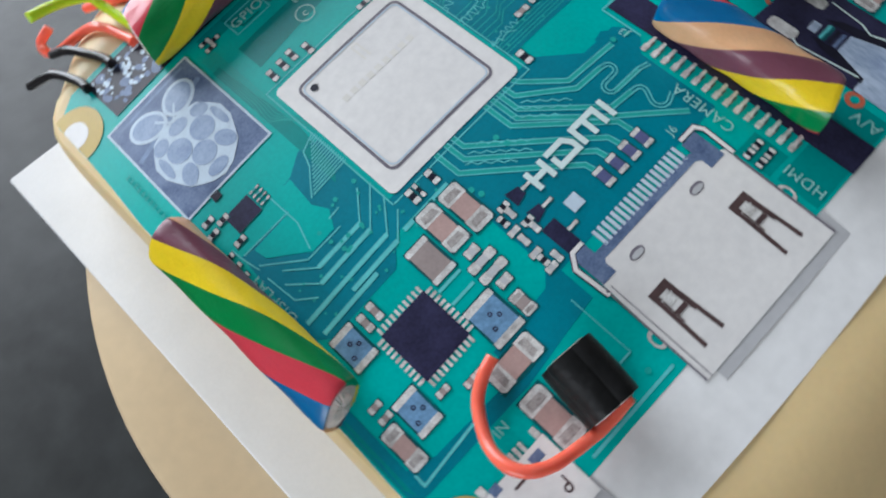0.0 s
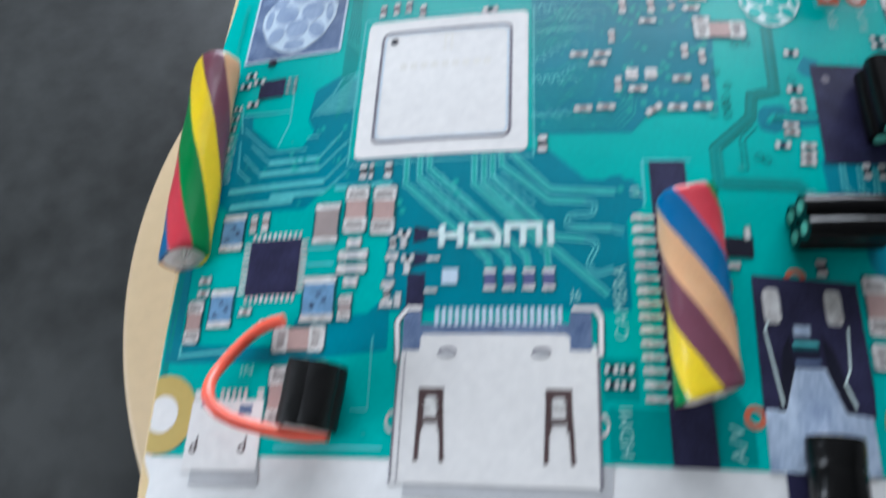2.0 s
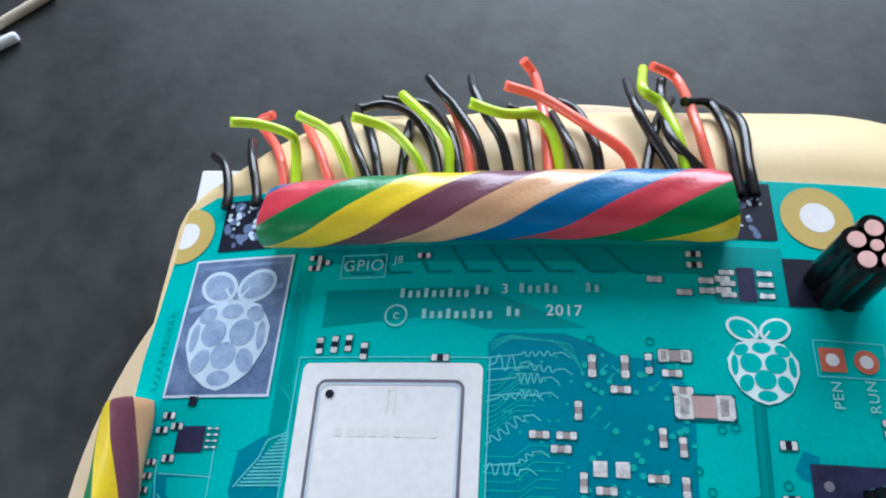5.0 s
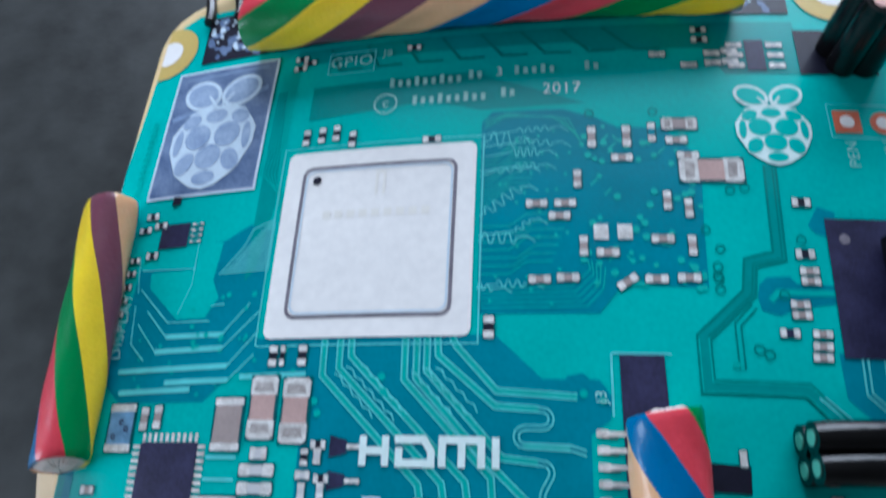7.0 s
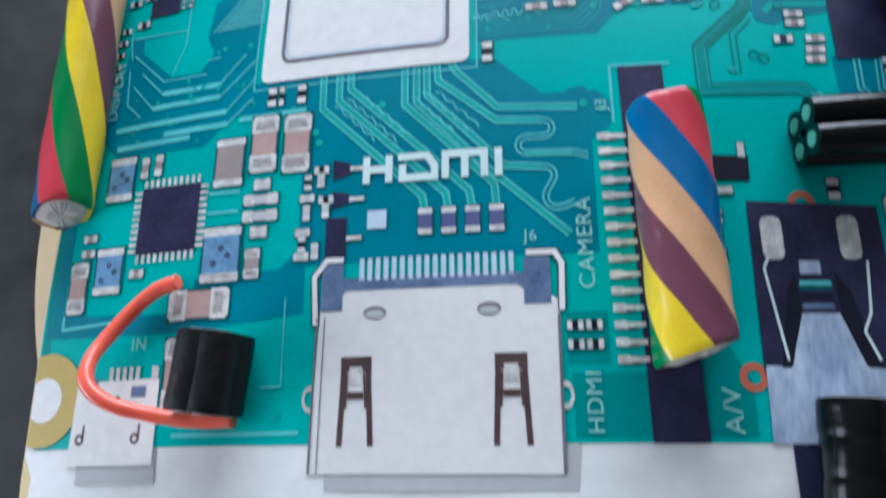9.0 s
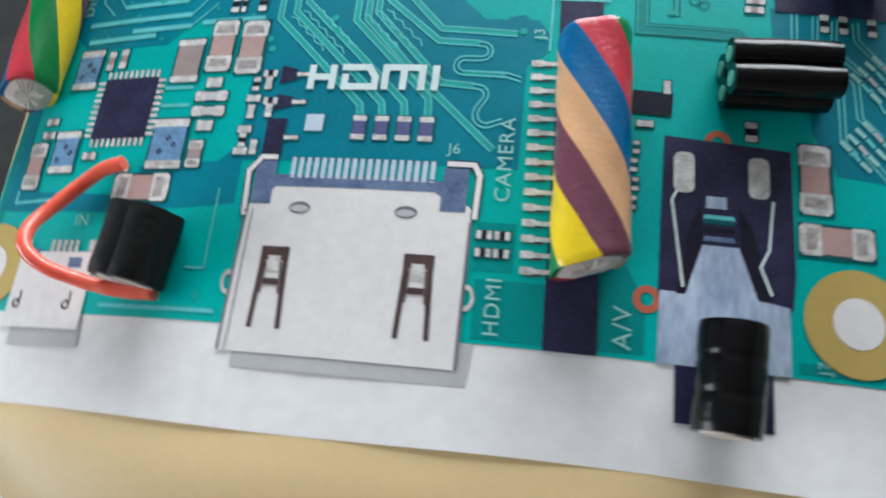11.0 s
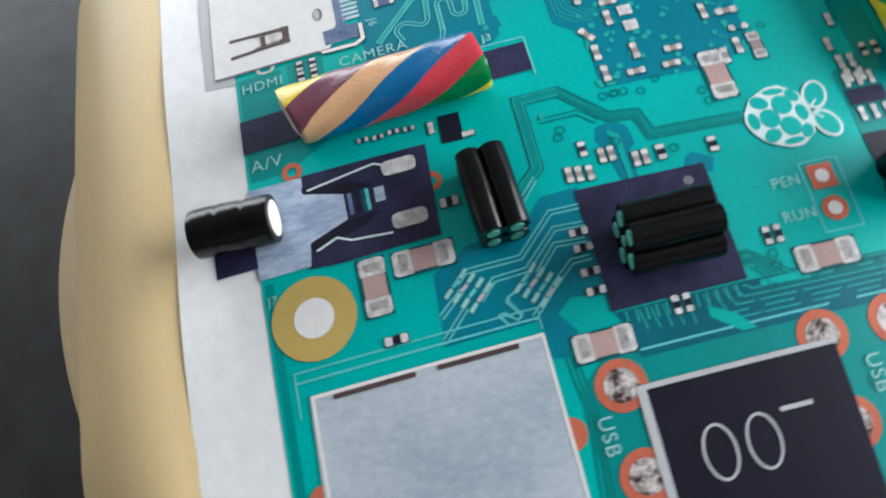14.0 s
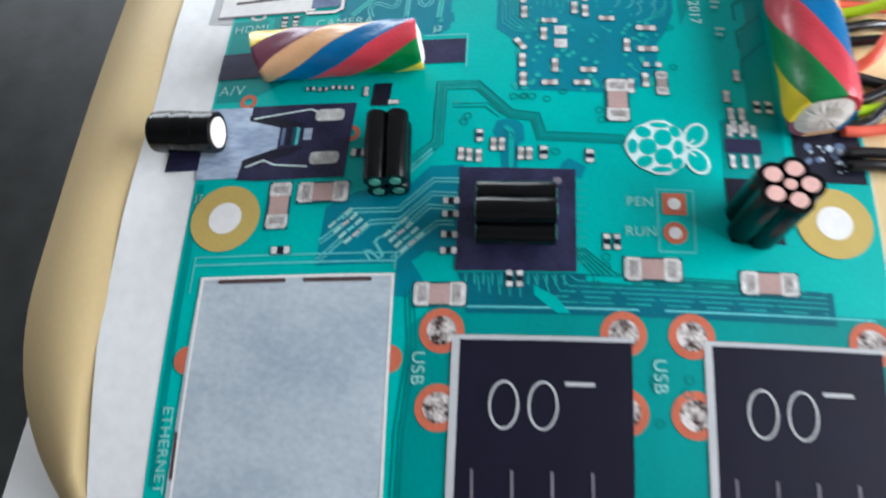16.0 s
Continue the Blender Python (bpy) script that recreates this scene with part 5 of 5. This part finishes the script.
def tube(bm_black, fills, p0, p1, r, rings=14, seg=28, dent=0.05, core=0.62, grooves=0):
    """One length of filled liquorice rope, with a hollow-edged cut at both ends."""
    ax, side, up, length = basis(p0, p1)
    if abs(ax.z) > 0.9:
        side, up = Vector((1, 0, 0)), Vector((0, 1, 0))
    vs = []
    for j in range(rings + 1):
        s = j / rings
        row = []
        edge = 1 - 0.03 * max(0, 1 - min(s, 1 - s) / 0.06)
        g = 1 - (0.032 * (0.5 + 0.5 * math.cos(2 * math.pi * grooves * s)) ** 8 if grooves and 0.1 < s < 0.9 else 0)
        for k in range(seg):
            a = 2 * math.pi * k / seg
            rr = r * edge * g * (1 + dent * 0.5 * math.sin(3 * a + 7 * s + p0[0] * 900) * 0.6)
            row.append(bm_black.verts.new(Vector(p0) + ax * (s * length) + side * rr * math.cos(a) + up * rr * math.sin(a)))
        vs.append(row)
    for j in range(rings):
        for k in range(seg):
            f = bm_black.faces.new((vs[j][k], vs[j][(k + 1) % seg], vs[j + 1][(k + 1) % seg], vs[j + 1][k]))
            f.smooth = True
    for row, sgn in ((vs[0], -1), (vs[-1], 1)):
        mid = sum((v.co for v in row), Vector()) / seg
        lip = [bm_black.verts.new(mid + (v.co - mid) * core) for v in row]
        for k in range(seg):
            bm_black.faces.new((row[k], row[(k + 1) % seg], lip[(k + 1) % seg], lip[k]))
            bm_black.edges.get((row[k], row[(k + 1) % seg])).smooth = False
        bm_fill = bmesh.new()
        fills.append(bm_fill)
        plug = [bm_fill.verts.new(mid + (v.co - mid) * (core + 0.01) / 1.0 * 0.98 + ax * sgn * 0.0003) for v in row]
        bm_fill.faces.new(plug)
        inner = [bm_fill.verts.new(mid + (v.co - mid) * core * 0.95 - ax * sgn * 0.0006) for v in row]
        for k in range(seg):
            bm_fill.faces.new((plug[k], plug[(k + 1) % seg], inner[(k + 1) % seg], inner[k]))


def liquorice(label, tubes, filling, grooves=0, core=0.62, name="liquorice_sweet", coat=None):
    root = thing(name, label, "liquorice", "black liquorice sweets")
    for p0, p1, r in tubes:
        a, b = bmesh.new(), []
        tube(a, b, p0, p1, r, 48 if grooves else 12, core=core, grooves=grooves)
        bmesh.ops.recalc_face_normals(a, faces=a.faces[:])
        rope = put("liquorice_tube", a, coat or LIQUORICE, root)
        for plug in b:
            bmesh.ops.recalc_face_normals(plug, faces=plug.faces[:])
            put("filling", plug, filling, rope, "soft coloured filling")
    return root


def pair(x0, y0, x1, y1, h0, h1):
    return rest(x0, y0, h0), rest(x1, y1, h1)


def bundle(label, p0, p1, ring, rt, filling, phase, core=0.62, count=5, coat=None):
    """Ropes grown round a thin one, like a flower in section."""
    ax, side, up, length = basis(p0, p1)
    if abs(ax.z) > 0.9:
        side, up = Vector((1, 0, 0)), Vector((0, 1, 0))
    tubes = [] if count == 4 else [(tuple(p0), tuple(p1), rt * 0.7)]
    for k in range(count):
        a = phase + 2 * math.pi * k / count
        o = side * (ring * math.cos(a)) + up * (ring * math.sin(a))
        tubes.append((tuple(Vector(p0) + o), tuple(Vector(p1) + o), rt))
    return liquorice(label, tubes, filling, core=core, coat=coat)


UPRIGHT = math.pi / 2
# beside the power socket: a thick short block
bundle("short thick black liquorice bundle with white filling, over a red lace", rest(0.0575, 0.0055, 0.0066), rest(0.0592, 0.0205, 0.0066), 0.0029, 0.0046, FONDANT, UPRIGHT + 0.63, 0.60, coat=DULL)
# on the headphone socket: a fat roll with white core
liquorice("fat ribbed black liquorice roll with white filling", [(*pair(0.1722, -0.0124, 0.1734, 0.0064, 0.0059, 0.0059), 0.0059)], FONDANT, grooves=3, core=0.76)
bundle("black liquorice bundle with mint filling lying on the board", rest(0.1718, 0.0556, 0.0057), rest(0.1918, 0.0566, 0.0057), 0.0038, 0.0031, MINT, UPRIGHT + 0.75, 0.5, 4)
bundle("black liquorice bundle with mint filling on the dark printed chip", rest(0.2003, 0.0806, 0.0070), rest(0.2003, 0.1000, 0.0070), 0.0049, 0.0033, MINT, UPRIGHT - 0.35, 0.55)


def flower():
    cx, cy = 0.1985, 0.1505
    z0 = topm(cx, cy) + LIFT
    bundle("upright flower-shaped black liquorice bundle with pink filling", (cx - 0.0016, cy, z0), (cx + 0.0002, cy + 0.0018, z0 + 0.0213), 0.0044, 0.0036, PINK, 0.3, 0.58)


flower()


def lace(colour, pts, r=0.00155, group="liquorice laces"):
    """A soft liquorice lace along a smooth curve."""
    pts = [Vector(p) for p in pts]
    path = []
    ext = [pts[0] * 2 - pts[1]] + pts + [pts[-1] * 2 - pts[-2]]
    for i in range(1, len(ext) - 2):
        a, b, c, d = ext[i - 1:i + 3]
        for k in range(8):
            t = k / 8
            path.append(0.5 * ((2 * b) + (c - a) * t + (2 * a - 5 * b + 4 * c - d) * t * t + (3 * b - a - 3 * c + d) * t ** 3))
    path.append(pts[-1])
    bm = bmesh.new()
    seg, rows = 10, []
    ref = Vector((0.3, 0.2, 0.9)).normalized()
    for i, p in enumerate(path):
        d = (path[min(i + 1, len(path) - 1)] - path[max(i - 1, 0)]).normalized()
        u = d.cross(ref).normalized()
        w = u.cross(d)
        wob = 1 + 0.03 * math.sin(i * 0.45 + p.x * 700)
        rows.append([bm.verts.new(p + (u * math.cos(2 * math.pi * k / seg) + w * math.sin(2 * math.pi * k / seg)) * r * wob) for k in range(seg)])
    for a, b in zip(rows, rows[1:]):
        for k in range(seg):
            bm.faces.new((a[k], a[(k + 1) % seg], b[(k + 1) % seg], b[k])).smooth = True
    bm.faces.new(rows[0][::-1])
    bm.faces.new(rows[-1])
    bmesh.ops.recalc_face_normals(bm, faces=bm.faces[:])
    mat, word = {"k": (BLACK_LACE, "black"), "g": (LIME_LACE, "lime green"), "r": (RED_LACE, "coral red")}[colour]
    return tagged(put("liquorice_lace", bm, mat), word + " liquorice lace hanging over the cake's edge", "liquorice lace", group)


lace("g", [(0.0509, 0.1760, -0.0090), (0.0504, 0.1808, -0.0094), (0.0485, 0.1949, -0.0087), (0.0466, 0.1980, -0.0062), (0.0382, 0.1998, -0.0036), (0.0296, 0.1995, -0.0016)])
lace("r", [(0.0470, 0.1760, -0.0096), (0.0465, 0.1810, -0.0102), (0.0421, 0.1950, -0.0131), (0.0300, 0.2130, -0.0288), (0.0283, 0.2155, -0.0250), (0.0338, 0.2162, -0.0220)])
lace("r", [(0.0616, 0.1760, -0.0074), (0.0611, 0.1813, -0.0081), (0.0565, 0.1924, -0.0101), (0.0489, 0.2068, -0.0175), (0.0465, 0.2111, -0.0202)])
lace("g", [(0.0685, 0.1760, -0.0065), (0.0680, 0.1811, -0.0070), (0.0643, 0.1900, -0.0053), (0.0593, 0.1978, -0.0043), (0.0496, 0.2027, -0.0029)])
lace("g", [(0.0900, 0.1760, -0.0044), (0.0895, 0.1823, -0.0050), (0.0859, 0.1890, -0.0028), (0.0781, 0.1968, -0.0017), (0.0677, 0.1992, 0.0011)])
lace("g", [(0.0976, 0.1760, -0.0038), (0.0971, 0.1828, -0.0044), (0.0957, 0.1928, -0.0029), (0.0894, 0.2012, -0.0028), (0.0804, 0.2126, -0.0070)])
lace("r", [(0.1036, 0.1760, -0.0035), (0.1031, 0.1822, -0.0040), (0.1015, 0.1925, -0.0045), (0.0972, 0.2062, -0.0084), (0.0938, 0.2141, -0.0127)])
lace("k", [(0.0280, 0.1760, -0.0131), (0.0275, 0.1816, -0.0138), (0.0239, 0.1922, -0.0161), (0.0166, 0.2000, -0.0216)])
lace("k", [(0.0379, 0.1760, -0.0111), (0.0374, 0.1809, -0.0118), (0.0325, 0.1949, -0.0150), (0.0284, 0.2054, -0.0218)])
lace("k", [(0.0737, 0.1760, -0.0060), (0.0732, 0.1811, -0.0066), (0.0670, 0.1951, -0.0095), (0.0571, 0.2175, -0.0265)])
lace("k", [(0.0768, 0.1760, -0.0056), (0.0763, 0.1812, -0.0063), (0.0727, 0.1952, -0.0089), (0.0684, 0.2071, -0.0154)])
lace("k", [(0.0830, 0.1760, -0.0050), (0.0825, 0.1818, -0.0057), (0.0827, 0.1972, -0.0087), (0.0826, 0.2073, -0.0142)])
lace("k", [(0.0942, 0.1760, -0.0041), (0.0937, 0.1823, -0.0046), (0.0906, 0.1950, -0.0060), (0.0832, 0.2076, -0.0104), (0.0731, 0.2144, -0.0145), (0.0663, 0.2087, -0.0088)])
lace("k", [(0.1002, 0.1760, -0.0037), (0.0997, 0.1825, -0.0042), (0.0958, 0.1991, -0.0073), (0.0861, 0.2191, -0.0220), (0.0711, 0.2197, -0.0190)])
lace("k", [(0.1077, 0.1760, -0.0033), (0.1072, 0.1823, -0.0038), (0.1040, 0.1939, -0.0028), (0.0976, 0.2058, -0.0051), (0.0927, 0.2123, -0.0059), (0.0878, 0.2214, -0.0100)])
lace("k", [(0.1147, 0.1760, -0.0030), (0.1142, 0.1817, -0.0034), (0.1115, 0.1930, -0.0022), (0.1071, 0.2009, -0.0016), (0.1031, 0.2115, -0.0046), (0.1014, 0.2209, -0.0100)])
lace("k", [(0.1205, 0.1760, -0.0028), (0.1200, 0.1817, -0.0033), (0.1182, 0.1961, -0.0050), (0.1164, 0.2042, -0.0062), (0.1127, 0.2062, -0.0048)])
lace("r", [(0.1256, 0.1760, -0.0027), (0.1251, 0.1821, -0.0032), (0.1237, 0.2043, -0.0071), (0.1211, 0.2274, -0.0190), (0.1172, 0.2306, -0.0140)])
lace("g", [(0.1288, 0.1760, -0.0026), (0.1283, 0.1824, -0.0032), (0.1263, 0.1936, -0.0019), (0.1214, 0.2002, -0.0007), (0.1120, 0.1966, 0.0056), (0.1028, 0.1984, 0.0084)])
lace("k", [(0.1342, 0.1760, -0.0026), (0.1337, 0.1821, -0.0033), (0.1307, 0.1935, -0.0050), (0.1262, 0.2101, -0.0146)])
lace("r", [(0.1487, 0.1760, -0.0027), (0.1482, 0.1829, -0.0033), (0.1453, 0.1881, -0.0006), (0.1356, 0.1949, 0.0017), (0.1230, 0.2046, 0.0017), (0.1124, 0.2084, 0.0026)])
lace("k", [(0.1396, 0.1760, -0.0026), (0.1391, 0.1829, -0.0031), (0.1379, 0.1920, -0.0034), (0.1336, 0.2049, -0.0064), (0.1277, 0.2094, -0.0070)])
lace("k", [(0.1522, 0.1760, -0.0028), (0.1517, 0.1827, -0.0033), (0.1567, 0.2027, -0.0083), (0.1640, 0.2201, -0.0220)])
lace("k", [(0.1596, 0.1760, -0.0030), (0.1591, 0.1832, -0.0036), (0.1532, 0.1958, -0.0028), (0.1499, 0.2057, -0.0041), (0.1494, 0.2218, -0.0140)])
lace("k", [(0.1673, 0.1760, -0.0034), (0.1668, 0.1829, -0.0039), (0.1587, 0.1943, -0.0025), (0.1591, 0.2147, -0.0126), (0.1600, 0.2219, -0.0140)])
lace("g", [(0.1631, 0.1760, -0.0032), (0.1626, 0.1831, -0.0037), (0.1608, 0.1942, -0.0025), (0.1574, 0.2067, -0.0050), (0.1522, 0.2097, -0.0023), (0.1538, 0.2233, -0.0100)])
lace("r", [(0.1697, 0.1760, -0.0035), (0.1692, 0.1829, -0.0040), (0.1668, 0.1998, -0.0051), (0.1658, 0.2257, -0.0190), (0.1574, 0.2276, -0.0140)])
lace("k", [(0.1763, 0.1760, -0.0039), (0.1758, 0.1831, -0.0045), (0.1754, 0.1975, -0.0065), (0.1736, 0.2127, -0.0140), (0.1645, 0.2089, -0.0071)])
lace("k", [(0.1802, 0.1760, -0.0042), (0.1797, 0.1860, -0.0049), (0.1806, 0.2042, -0.0104), (0.1766, 0.2196, -0.0220)])

# the red lace under the liquorice block
lace("r", [(0.0482, 0.0325, -0.0045), (0.0435, 0.0312, -0.0055), (0.0385, 0.0280, -0.0070), (0.0340, 0.0215, -0.0060), (0.0325, 0.0160, -0.0035), (0.0338, 0.0110, -0.0020),
           (0.0385, 0.0075, -0.0030), (0.0455, 0.0058, -0.0055), (0.0540, 0.0046, -0.0062), (0.0625, 0.0046, -0.0062)], 0.00155, "red lace on the board")


def stick(label, p0, p1, r, mat):
    bm = bmesh.new()
    ax, side, up, length = basis(p0, p1)
    seg, rows = 16, []
    for s, q in ((0, 0.7), (0.004, 1), (0.5, 1.05), (0.985, 1), (1, 0.75)):
        rows.append([bm.verts.new(Vector(p0) + ax * s * length + (side * math.cos(2 * math.pi * k / seg) + up * math.sin(2 * math.pi * k / seg)) * r * q) for k in range(seg)])
    for a, b in zip(rows, rows[1:]):
        for k in range(seg):
            bm.faces.new((a[k], a[(k + 1) % seg], b[(k + 1) % seg], b[k])).smooth = True
    bm.faces.new(rows[0][::-1])
    bm.faces.new(rows[-1])
    bmesh.ops.recalc_face_normals(bm, faces=bm.faces[:])
    tagged(put("stick", bm, mat), label, "stick", "sticks on the table")


stick("round pale wooden stick lying on the table", (-0.240, 0.262, TABLE + 0.0027), (-0.136, 0.352, TABLE + 0.0027), 0.0027, STICK_WOOD)
stick("smooth white stick lying on the table", (-0.235, 0.270, TABLE + 0.003), (-0.147, 0.3225, TABLE + 0.003), 0.003, STICK_WHITE)
